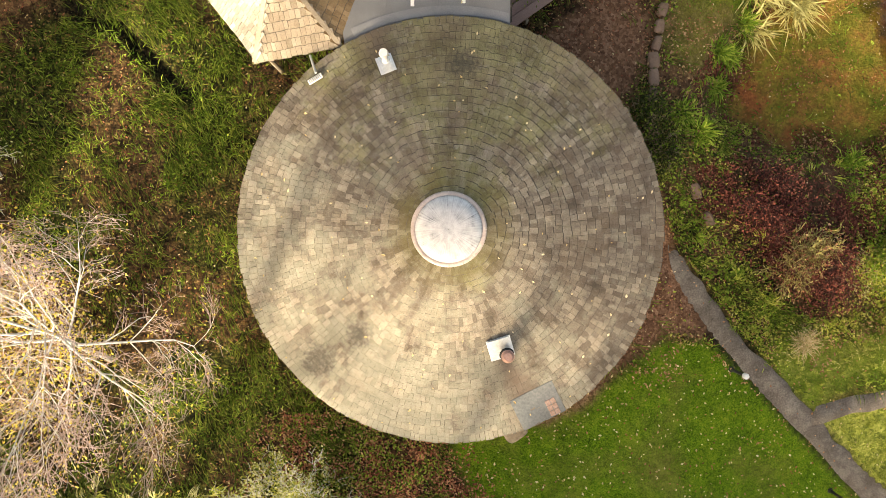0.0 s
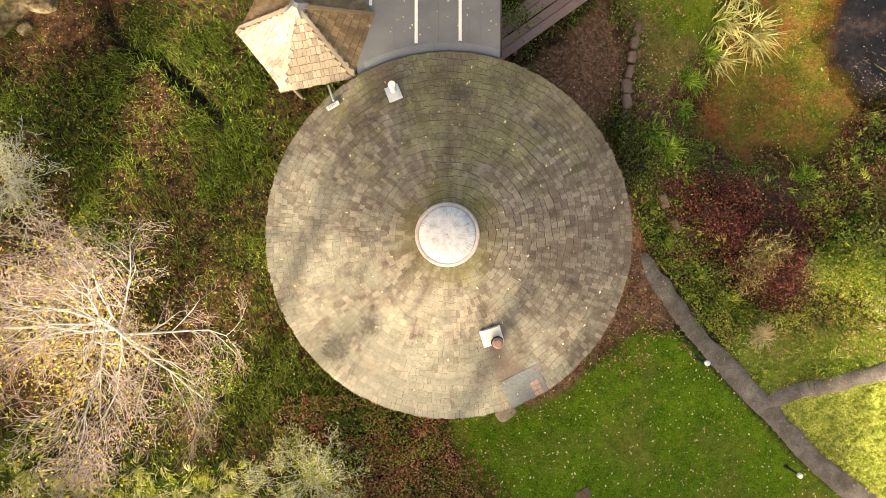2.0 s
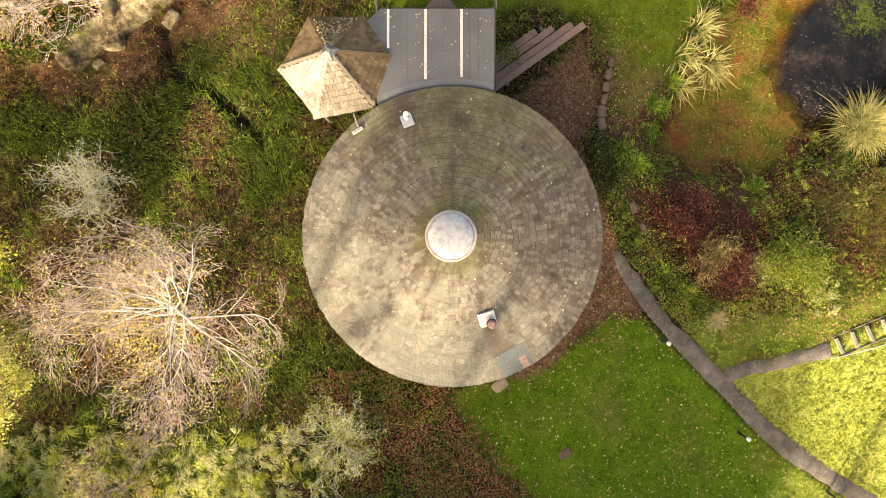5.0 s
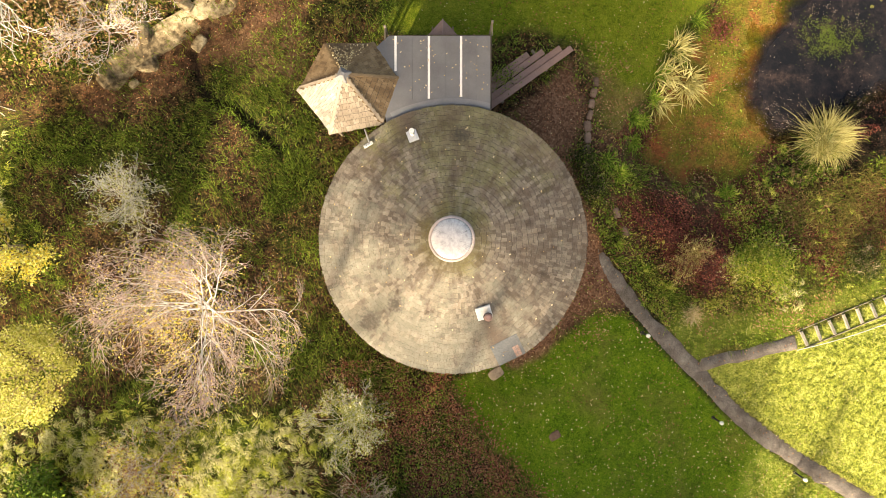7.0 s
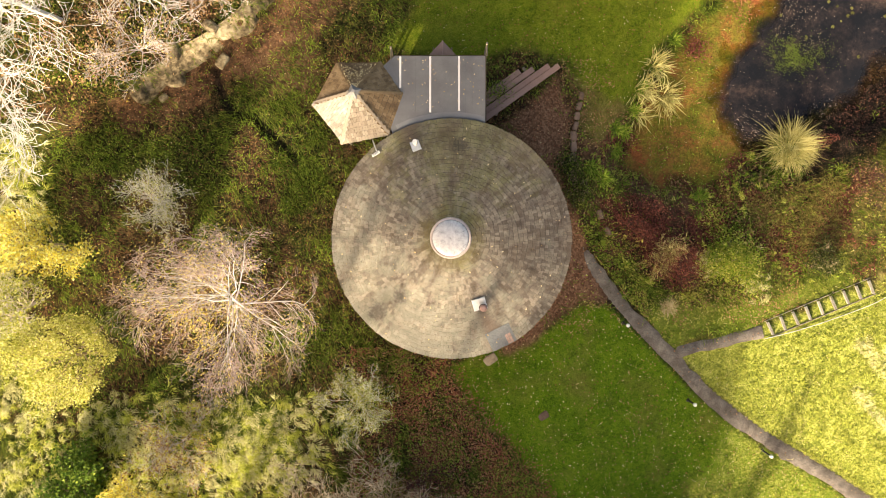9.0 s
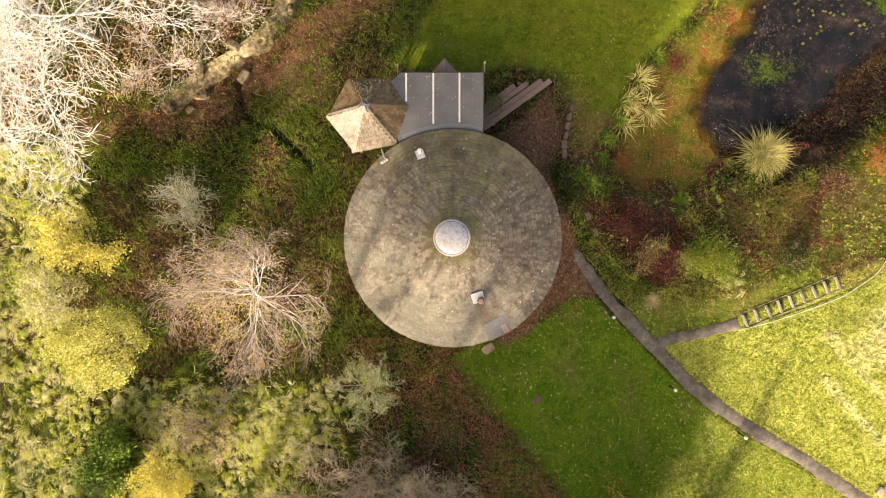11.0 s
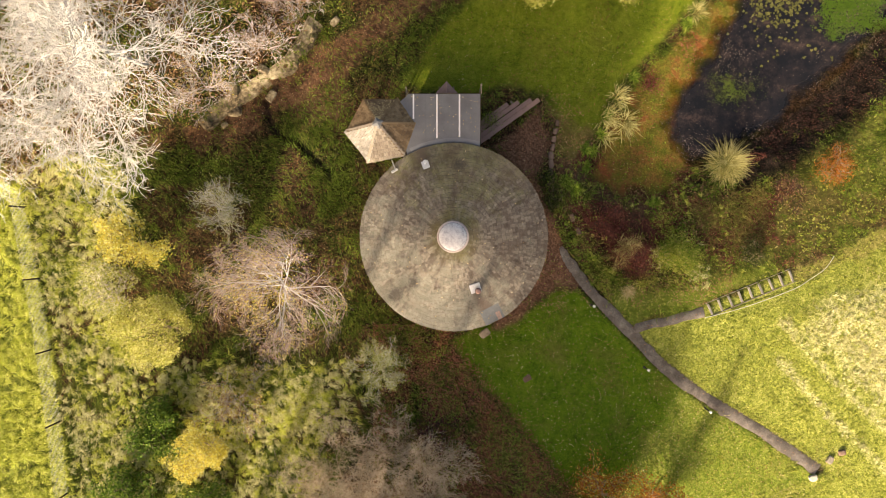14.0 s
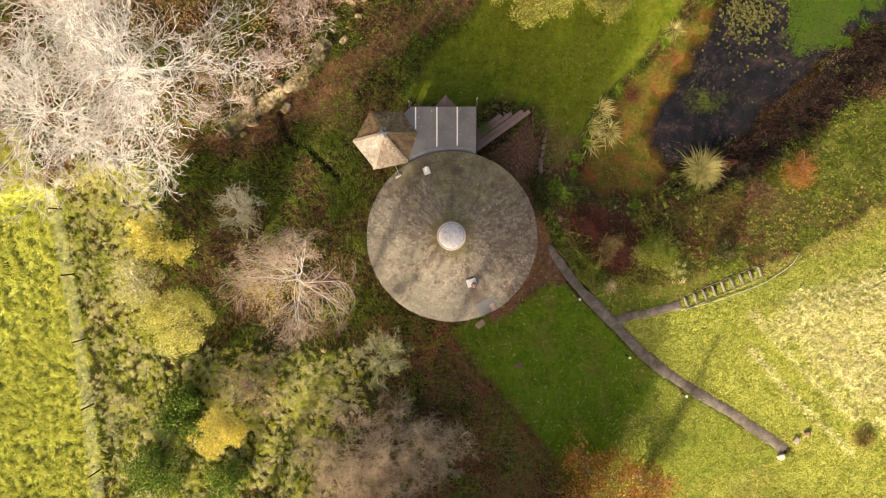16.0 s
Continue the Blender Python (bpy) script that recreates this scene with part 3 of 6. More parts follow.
FENCE = [(-28.3, 6.9), (-26.5, 3.0), (-25.85, -0.5), (-25.15, -4.7), (-24.55, -8.5), (-23.75, -16.2), (-23.0, -23)]
WATER_Z = -2.95


def ground_z(x, y):
    x, y = np.asarray(x, dtype=float), np.asarray(y, dtype=float)
    z = -0.45 - 0.19 * np.clip(x - 4, 0, 9) - 0.14 * np.clip(-5 - y, 0, 14) * step(x, 5, 13) + 0.75 * step(-x, 10, 24) + 0.12 * (rough_noise(x, y, 0.22, 5) - 0.5) * step(np.hypot(x, y), 6, 9)
    z = z + 1.3 * step(inside(x, y, CLIFF), -0.35, 0.55) + 0.6 * step(inside(x, y, CLIFF), 0.5, 6)
    z = z - 0.35 * (1 - step(line_dist(x, y, DITCH), 0.08, 0.35))
    z = z - 0.09 * (1 - step(line_dist(x, y, PATH), 0.30, 0.50))
    p = inside(x, y, POND) + (rough_noise(x, y, 0.75, 53) - 0.5) * 1.7
    z = z + (np.minimum(z, -2.93) - z) * step(p, -2.6, 0.1)
    z = z - 0.5 * step(p, -0.2, 3.4)
    m = inside(x, y, MUD)
    z = np.where(p < 0.1, z + (np.minimum(z, -2.89) - z) * step(m, -1.7, 0.3), z)
    return z


def masks(x, y):
    w = (rough_noise(x, y, 0.9, 11) - 0.5) * 1.6
    soft = lambda v, a=0.25: step(v + w * 0.5, -a, a)
    left = inside(x, y, [(-80, -60)] + [(fx, fy) for fx, fy in reversed(FENCE)] + [(-60, 10)])
    near = 5.7 - np.hypot(x, y)
    out = {}
    out["lawn"] = np.maximum.reduce([soft(inside(x, y, LAWN), 0.2), soft(inside(x, y, NORTH_LAWN), 0.5), soft(inside(x, y, GREEN_STRIP), 0.5)])
    # the lawn's sunlit part is painted yellower, up to the trees' shadow edge
    field = np.maximum(np.maximum(soft(inside(x, y, FIELD), 0.15), 0.6 * soft(inside(x, y, SUNLIT_LAWN), 0.5)), 0.36 * soft(inside(x, y, BANK_GRASS), 0.6))
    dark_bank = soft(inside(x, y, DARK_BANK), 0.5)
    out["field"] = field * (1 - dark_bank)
    out["bleached"] = step(inside(x, y, PALE_FIELD) + 2.5 * (rough_noise(x, y, 0.35, 251) - 0.5), -0.6, 1.2)
    for off in (0.0, 2.6):
        out["bleached"] = np.maximum(out["bleached"], 0.75 * (1 - step(line_dist(x, y, [(21.3, -8.0 + off), (25.0, -12.0 + off), (29.2, -15.8 + off)]) + w * 0.2, 0.08, 0.45)))
    out["thin"] = soft(inside(x, y, NORTH_LAWN), 0.5)
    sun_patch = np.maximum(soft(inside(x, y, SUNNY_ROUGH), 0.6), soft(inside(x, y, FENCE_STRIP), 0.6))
    out["west"] = soft(left, 0.4)
    patch = step(rough_noise(x, y, 0.45, 31) + 0.03 * step(-x, 4, 7) * (inside(x, y, CLIFF) < 0), 0.45, 0.58)
    wedge = inside(x, y, [(-3, -6), (-0.3, -6.3), (1.6, -9.1), (4.6, -12.4), (9.5, -19), (10, -26), (-2, -26), (-2, -12)])
    bare = (1 - out["lawn"]) * (1 - out["field"]) * (1 - out["west"])
    ring = step(near, -2.2, 0.3)
    out["litter"] = np.clip(bare * np.maximum(np.maximum(np.maximum(patch * 0.75, 0.45 * soft(inside(x, y, BROWN_BED), 0.6)), soft(wedge) * (0.25 + 0.6 * step(rough_noise(x, y, 0.7, 37), 0.35, 0.6))), ring * 0.6), 0, 1)
    out["litter"] = np.maximum(out["litter"], 0.75 * step(-line_dist(x, y, BAND) + w * 1.2, -1.2, -0.5) * (inside(x, y, CLIFF) < 0.3))
    out["dirt"] = np.maximum.reduce([soft(inside(x, y, DIRT), 0.25), 0.6 * step(inside(x, y, DIRT_WEST) + w * 1.3, -0.5, 0.5), 0.35 * step(-line_dist(x, y, BAND) + w * 1.2, -1.2, -0.5), 0.5 * step(inside(x, y, [(6, 8), (9, 6.5), (9.4, 3.4), (13.5, 2.6), (13, 0), (9, 2), (8.4, -1), (7, 0.5), (6.2, 3)]) + w * 1.2, -0.4, 0.4), 0.38 * step(-line_dist(x, y, TOP_PATH) + w * 0.5, -0.75, -0.35), 0.5 * step(0.8 - np.hypot(x - 29.9, y + 14.6) + w, -0.3, 0.5)]) * (inside(x, y, CLIFF) < 0.3)
    out["mud"] = step(inside(x, y, MUD) + w * 0.9, -0.35, 0.35)
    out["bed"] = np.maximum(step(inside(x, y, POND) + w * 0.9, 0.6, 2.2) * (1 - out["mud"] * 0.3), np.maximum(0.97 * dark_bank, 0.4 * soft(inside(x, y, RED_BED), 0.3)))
    # dark band painting the shade inside the narrow ditch
    out["bed"] = np.maximum(out["bed"], 0.85 * (1 - step(line_dist(x, y, DITCH), 0.10, 0.26)))
    # dark band along the path edges, painting the shade of its sunken sides
    out["bed"] = np.maximum(out["bed"], 0.85 * step(x, 7.2, 8.2) * (1 - step(line_dist(x, y, PATH) + w * 0.05, 0.38, 0.50)))
    # ground colour lightened as well where the sunlight is painted in
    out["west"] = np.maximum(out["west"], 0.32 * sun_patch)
    return out


# ---- ground, water, paths ----
def build_ground():
    far = lambda a, b: list(np.geomspace(1, b - a + 1, 14)[1:] - 1 + a)
    xs = np.array([-v for v in reversed(far(36, 500))] + list(np.arange(-36, 36.01, 0.22)) + far(36, 500))
    ys = np.array([-v for v in reversed(far(22, 500))] + list(np.arange(-22, 22.01, 0.22)) + far(22, 500))
    X, Y = np.meshgrid(xs, ys)
    x, y = X.ravel(), Y.ravel()
    z = ground_z(x, y)
    nx = len(xs)
    i = (np.arange(len(ys) - 1)[:, None] * nx + np.arange(nx - 1)[None, :]).ravel()
    me = mesh_of("ground", np.stack([x, y, z], 1), np.stack([i, i + 1, i + nx + 1, i + nx], 1), M["ground"], True)
    for name, v in masks(x, y).items():
        me.attributes.new(name, "FLOAT", "POINT").data.foreach_set("value", v.astype(np.float32))
    tagged(new("ground", me), "grassy garden ground with lawn, bare earth and leaf litter", "ground", kind="structure")


build_ground()


def build_water():
    xs, ys = np.arange(11, 42, 0.25), np.arange(2, 34, 0.25)
    X, Y = np.meshgrid(xs, ys)
    keep = inside(X.ravel(), Y.ravel(), POND) > -2.0
    idx = -np.ones(X.size, dtype=int)
    idx[keep] = np.arange(keep.sum())
    nx = len(xs)
    i = (np.arange(len(ys) - 1)[:, None] * nx + np.arange(nx - 1)[None, :]).ravel()
    q = np.stack([i, i + 1, i + nx + 1, i + nx], 1)
    q = q[keep[q].all(1)]
    V = np.stack([X.ravel(), Y.ravel(), np.full(X.size, WATER_Z)], 1)[keep]
    me = mesh_of("water", V, idx[q], M["water"], True)
    wx, wy = V[:, 0], V[:, 1]
    edge = 1 - step(WATER_Z - ground_z(wx, wy) + (rough_noise(wx, wy, 0.6, 45) - 0.5) * 0.14, 0.0, 0.18)
    me.attributes.new("shallow", "FLOAT", "POINT").data.foreach_set("value", edge.astype(np.float32))
    tagged(new("water", me), "still dark pond water scattered with leaves", "water", kind="structure")


build_water()


def smooth_line(pts, n):
    """Points along a polyline, rounded at its corners."""
    p = np.array(pts, dtype=float)
    for _ in range(3):
        a, b = p[:-1] * 0.75 + p[1:] * 0.25, p[:-1] * 0.25 + p[1:] * 0.75
        p = np.vstack([p[:1], np.stack([a, b], 1).reshape(-1, 2), p[-1:]])
    s = np.r_[0, np.cumsum(np.hypot(*np.diff(p, axis=0).T))]
    t = np.linspace(0, s[-1], n)
    return np.stack([np.interp(t, s, p[:, 0]), np.interp(t, s, p[:, 1])], 1)


def build_path(name, pts, width, label, seed, mat="path", end=None):
    n = int(sum(math.dist(a, b) for a, b in zip(pts, pts[1:])) / 0.12)
    c = smooth_line(pts, n)
    d = np.gradient(c, axis=0)
    d /= np.hypot(d[:, 0], d[:, 1])[:, None]
    nrm = np.stack([-d[:, 1], d[:, 0]], 1)
    wide = np.linspace(width, end or width, n) + (0.45 * np.exp(-np.arange(n) * 0.12 / 0.9) if end else 0)
    V = []
    for k, off in enumerate((-1.0, -0.8, 0.0, 0.8, 1.0)):
        wob = (grid_noise(c[:, 0], c[:, 1], 1.6, seed + (k > 2)) - 0.5) * 0.22 * abs(off)
        q = c + nrm * (off * wide / 2 + wob * np.sign(off or 1))[:, None]
        z = ground_z(c[:, 0], c[:, 1]) + (0.06 if abs(off) < 0.9 else 0.02) - (0.16 * np.exp(-np.arange(n) * 0.12 / 0.8) if end else 0)
        V.append(np.stack([q[:, 0], q[:, 1], z], 1))
    V = np.stack(V, 1).reshape(-1, 3)
    i = (np.arange(n - 1)[:, None] * 5 + np.arange(4)[None, :]).ravel()
    F = np.stack([i, i + 1, i + 6, i + 5], 1)
    tagged(new(name, mesh_of(name, V, F, M[mat], True)), label, "path", kind="structure")


build_path("path_main", PATH[1:], 0.68, "grey trodden gravel garden path with ragged grass edges", 3, end=0.98)
build_path("path_branch", BRANCH, 0.62, "short grey gravel path to the timber steps", 8)


# ---- the round house ----
EAVE_R, EAVE_Z, RING_R, RING_Z = 5.5, 2.45, 0.90, 3.76
SLOPE = math.atan2(RING_Z - EAVE_Z, EAVE_R - RING_R)
house = tagged(new("round_house"), "round garden house with a conical wooden shingle roof", "house")
V, F = turned([(4.95, -1.9), (4.95, 2.45), (4.75, 2.45), (4.75, -1.9)], 72)
piece("wall", mesh_of("wall", V, F, M["wall"]), house, "reddish clay wall under the eaves")
V, F = turned([(0.76, RING_Z - 0.02), (EAVE_R - 0.05, EAVE_Z - 0.035), (EAVE_R - 0.05, EAVE_Z - 0.13), (4.7, EAVE_Z + 0.02), (0.76, RING_Z - 0.14), (0.76, RING_Z - 0.02)], 96)
roof = piece("roof", mesh_of("roof", V, F, M["deck"]), house, "low conical roof of weathered shingles")


def shingle_mesh():
    bm = bmesh.new()
    vs = [bm.verts.new(p) for p in ((-0.5, 0, 0), (0.5, 0, 0), (0.5, 1, 0), (-0.5, 1, 0), (-0.485, 0.055, 1), (0.485, 0.055, 1), (0.49, 1, 0.25), (-0.49, 1, 0.25))]
    for f in ((4, 5, 6, 7), (0, 1, 5, 4), (1, 2, 6, 5), (3, 0, 4, 7), (0, 3, 2, 1)):
        bm.faces.new([vs[i] for i in f])
    me = bpy.data.meshes.new("shingle")
    bm.normal_update()
    bm.to_mesh(me)
    bm.free()
    me.materials.append(M["shingle"])
    me.materials.append(M["end_grain"])
    me.polygons[1].material_index = 1
    return me


SHINGLE = shingle_mesh()
UNIT = np.array([v.co[:] for v in SHINGLE.vertices])
UNIT_F = np.array([tuple(p.vertices) for p in SHINGLE.polygons])


def shingle_pose(radius, angle, z, tilt, lift, spin):
    """Butt end outward and down the slope: local y runs up the slope, z off it."""
    c, s = math.cos(angle), math.sin(angle)
    up = Vector((-c * math.cos(SLOPE), -s * math.cos(SLOPE), math.sin(SLOPE)))
    nrm = Vector((c * math.sin(SLOPE), s * math.sin(SLOPE), math.cos(SLOPE)))
    side = up.cross(nrm)
    m = Matrix((side, up, nrm)).transposed().to_4x4()
    m.translation = Vector((radius * c, radius * s, z)) + nrm * lift
    return m @ Matrix.Rotation(-tilt, 4, "X") @ Matrix.Rotation(spin, 4, "Z")


def cone_shingles():
    rng = random.Random(4)
    courses = 22
    step_r = (EAVE_R - RING_R + 0.02) / courses
    expo = step_r / math.cos(SLOPE)
    single, rows_v, rows_f, count = [], [], [], 0
    for k in range(courses - 1, -1, -1):
        r = EAVE_R - k * step_r
        a = rng.random() * 6.28
        end = a + 2 * math.pi
        while (end - a) * r > 0.012:
            w = min(rng.choice((0.11, 0.13, 0.145, 0.16, 0.18)) * rng.uniform(0.92, 1.08), (end - a) * r)
            if (end - a) * r - w < 0.08:
                w = (end - a) * r
            mid = a + w / r / 2
            a += w / r
            out = r + rng.uniform(-0.045, 0.045) * (0.5 if k == 0 else 1.0)
            z = EAVE_Z + (EAVE_R - out) * math.tan(SLOPE)
            m = shingle_pose(out, mid, z, 0.020 + rng.uniform(-0.006, 0.010), 0.012 + rng.uniform(0, 0.006), rng.gauss(0, 0.014))
            size = (w - rng.uniform(0.005, 0.013), expo * 1.45, rng.uniform(0.008, 0.013))
            if count < 300 and k >= 14:
                single.append((m, size))
                count += 1
            else:
                q = (UNIT * size) @ np.array(m.to_3x3()).T + np.array(m.translation)
                rows_f.append(UNIT_F + 8 * len(rows_v))
                rows_v.append(q)
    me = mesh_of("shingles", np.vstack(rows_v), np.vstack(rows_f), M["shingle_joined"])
    me.materials.append(M["end_grain"])
    me.polygons.foreach_set("material_index", np.tile(np.array([0, 1, 0, 0, 0], dtype=np.int32), len(rows_v)))
    ob = piece("shingles", me, roof)
    tagged(ob, "overlapping weathered shingles with moss", kind="stuff")
    return single


CONE_SINGLE = cone_shingles()

# skylight
V, F = turned([(0.905, RING_Z - 0.10), (0.915, RING_Z + 0.05), (0.895, RING_Z + 0.085), (0.82, RING_Z + 0.10), (0.79, RING_Z + 0.07)], 72)
skylight = piece("skylight", mesh_of("skylight", np.array(V) + (-0.05, 0.035, 0), F, M["kerb"], True), house, "pinkish metal kerb ring of the skylight")
prof = [(0.81 * math.sin(t), RING_Z + 0.08 + 0.24 * math.cos(t)) for t in np.linspace(math.pi / 2, 0.012, 14)]
V, F = turned(prof, 72)
piece("dome", mesh_of("dome", np.array(V) + (-0.05, 0.035, 0), F, M["dome"], True), skylight, "milky domed skylight with dirt streaks")
for k in range(16):
    a = 2 * math.pi * k / 16
    part("clip", boxmesh((0.05, 0.03, 0.025), pose(-0.05 + 0.885 * math.cos(a), 0.035 + 0.885 * math.sin(a), RING_Z + 0.085, 0, 0, math.degrees(a)), 0.005), M["kerb"], skylight)


def roof_z(x, y):
    return EAVE_Z + (EAVE_R - math.hypot(x, y)) * math.tan(SLOPE) + 0.045


def on_roof(x, y, lift=0.0):
    """A pose on the roof's slope, y up the slope."""
    a = math.atan2(y, x)
    m = shingle_pose(math.hypot(x, y), a, roof_z(x, y), 0, lift, 0)
    return m


flue = tagged(new("flue_pipe"), "white metal flue pipe with a round cap on a square flashing", "flue")
m = on_roof(-1.63, 4.20)
plate = boxmesh((0.42, 0.50, 0.012), m @ pose(0, 0, 0.012), 0.004)
part("flashing", plate, M["steel"], flue, "pale square metal flashing")
part("pipe", drum(0.07, 0.07, 0.80, pose(-1.63, 4.30, roof_z(-1.63, 4.30) + 0.38), 20), M["white"], flue)
part("cowl", drum(0.12, 0.10, 0.10, pose(-1.63, 4.30, roof_z(-1.63, 4.30) + 0.80), 24), M["white"], flue, "round white cap")
part("collar", drum(0.11, 0.08, 0.05, pose(-1.63, 4.30, roof_z(-1.63, 4.30) + 0.03), 20), M["white"], flue)

flue = tagged(new("stove_flue"), "copper-capped stove flue on a bright square metal flashing", "flue")
m = on_roof(1.24, -2.92) @ pose(0, 0, 0, 0, 0, -6)
part("flashing", boxmesh((0.62, 0.56, 0.014), m @ pose(0, 0, 0.012), 0.004), M["steel"], flue, "bright crumpled metal flashing")
part("upstand", boxmesh((0.54, 0.05, 0.06), m @ pose(0, 0.25, 0.04), 0.012), M["steel"], flue)
x, y = 1.40, -3.08
part("pipe", drum(0.14, 0.14, 0.42, pose(x, y, roof_z(x, y) + 0.18), 24), M["black"], flue)
part("collar", drum(0.19, 0.15, 0.06, pose(x, y, roof_z(x, y) + 0.06), 24), M["black"], flue)
part("cowl", drum(0.155, 0.10, 0.09, pose(x, y, roof_z(x, y) + 0.44), 24), M["copper"], flue, "dull copper cap")
part("cowl_rim", drum(0.165, 0.165, 0.025, pose(x, y, roof_z(x, y) + 0.385), 24), M["copper"], flue)

sheet = tagged(new("lead_sheet"), "grey lead sheet patch laid over the shingles", "roof patch")
m = on_roof(2.25, -4.50)
part("sheet", boxmesh((1.20, 0.96, 0.006), m @ pose(0, 0, -0.020, 0, 0, 0), 0.002), M["lead"], sheet)
part("rolled_edge", boxmesh((1.20, 0.03, 0.012), m @ pose(0, 0.47, -0.019), 0.004), M["lead"], sheet)
for i in range(3):
    for j in range(2):
        part("tab", boxmesh((0.125, 0.15, 0.010), m @ pose(0.40 - 0.14 * j, -0.38 + 0.165 * i, -0.013, 0, 0, 4 * (i - j)), 0.003), M["pink_shingle"], sheet, "reddish loose shingle")
vent = tagged(new("eave_vent"), "small white slotted vent box near the eave", "vent")
m = on_roof(-3.44, 3.86) @ pose(0, 0, 0, 0, 0, -12)
part("casing", boxmesh((0.40, 0.13, 0.05), m @ pose(0, 0, 0.03), 0.008), M["white"], vent)
for k in range(3):
    part("slot", boxmesh((0.32, 0.012, 0.006), m @ pose(0, -0.035 + 0.035 * k, 0.057), 0), M["lead"], vent)

a, b = Vector((-3.62, 4.52, 2.36)), Vector((-3.40, 3.98, 2.80))
part("pipe", drum(0.03, 0.03, (b - a).length, look((a + b) / 2, b), 10), M["wire"], vent, "thin grey pipe")

# annex with felt roof
annex = tagged(new("annex"), "flat grey felt-roofed porch annex joined to the round house", "annex")


def plate_of(outline, z, thick, slope=0.0):
    bm = bmesh.new()
    top = [bm.verts.new((x, y, z - slope * (y - 5.4))) for x, y in outline]
    low = [bm.verts.new((x, y, z - thick - slope * (y - 5.4))) for x, y in outline]
    bm.faces.new(top)
    bm.faces.new(list(reversed(low)))
    for i in range(len(top)):
        j = (i + 1) % len(top)
        bm.faces.new((top[j], top[i], low[i], low[j]))
    bmesh.ops.recalc_face_normals(bm, faces=bm.faces)
    return bm


ANNEX = [(1.54, 4.9), (1.54, 8.37), (-2.64, 8.37), (-3.22, 7.85), (-2.66, 4.4)]
annex_roof = part("roof", plate_of(ANNEX, 2.36, 0.14, 0.03), M["felt"], annex, "grey felt flat roof with white joint strips")
for x, y0, y1 in ((-2.35, 6.92, 8.36), (-0.98, 5.78, 8.36), (0.34, 5.86, 8.36)):
    part("strip", boxmesh((0.095, y1 - y0, 0.02), pose(x, (y0 + y1) / 2, 2.372 - 0.03 * ((y0 + y1) / 2 - 5.4), -1.72), 0.004), M["white"], annex_roof, "white joint strip")
for x in (-1.66, -0.32, 0.62, 0.95):
    part("seam", boxmesh((0.02, 2.6, 0.012), pose(x, 7.05, 2.364 - 0.03 * 1.65, -1.72), 0.003), M["felt"], annex_roof)
inner = [(math.sin(a) * 5.56, math.cos(a) * 5.56) for a in np.linspace(-0.46, 0.278, 14)]
outer = [(math.sin(a) * 5.80, math.cos(a) * 5.80) for a in np.linspace(0.265, -0.46, 14)]
part("flashing", plate_of(inner + outer, 2.375, 0.03, 0.03), M["felt_light"], annex_roof, "pale curved flashing strip")
part("edge_trim", boxmesh((4.15, 0.05, 0.10), pose(-0.55, 8.395, 2.21), 0.01), M["deck"], annex_roof)
part("edge_trim", boxmesh((0.05, 3.0, 0.10), pose(1.565, 6.9, 2.26), 0.01), M["deck"], annex_roof)
part("wall", boxmesh((0.15, 3.2, 3.0), pose(1.3, 6.5, 0.6), 0.01), M["wall"], annex)
part("wall", boxmesh((3.8, 0.15, 3.0), pose(-0.6, 8.05, 0.55), 0.01), M["wall"], annex)
part("wall", boxmesh((0.15, 3.2, 3.0), pose(-2.4, 6.5, 0.6), 0.01), M["wall"], annex)
for x, y in ((-2.78, 8.72), (1.62, 8.9)):
    p = tagged(new("annex_post"), "slim grey timber post beside the annex", "post", "posts beside the annex")
    part("post", boxmesh((0.09, 0.09, 3.3), pose(x, y, 0.85), 0.01), M["timber"], p)
    part("arm", boxmesh((0.05, 0.55, 0.06), pose(x, y - 0.25, 2.3), 0.008), M["timber"], p)
canopy = tagged(new("door_canopy"), "small brown wooden pointed hood over the annex door", "canopy")
for sx in (-1, 1):
    hood = bmesh.new()
    tri = [(-0.42, 8.36, 1.98), (-0.42, 9.25, 1.66), (-0.42 + sx * 0.85, 8.36, 1.56)]
    up = [hood.verts.new(p) for p in tri]
    dn = [hood.verts.new((p[0], p[1], p[2] - 0.05)) for p in tri]
    hood.faces.new(up)
    hood.faces.new(dn[::-1])
    for i in range(3):
        hood.faces.new((up[i], dn[i], dn[(i + 1) % 3], up[(i + 1) % 3]))
    bmesh.ops.recalc_face_normals(hood, faces=hood.faces)
    part("slope", hood, M["plank"], canopy)
part("ridge", boxmesh((0.06, 0.94, 0.04), pose(-0.42, 8.80, 1.845, -19.8), 0.01), M["plank"], canopy)
part("bracket", boxmesh((0.06, 0.6, 0.06), pose(-0.85, 8.66, 1.52), 0.01), M["plank"], canopy)
part("bracket", boxmesh((0.06, 0.6, 0.06), pose(0.01, 8.66, 1.52), 0.01), M["plank"], canopy)

# plank ramp
ramp_thing = tagged(new("plank_ramp"), "ramp of reddish brown planks beside the annex", "ramp")
ang = math.degrees(math.atan2(8.46 - 5.89, 5.29 - 1.74))
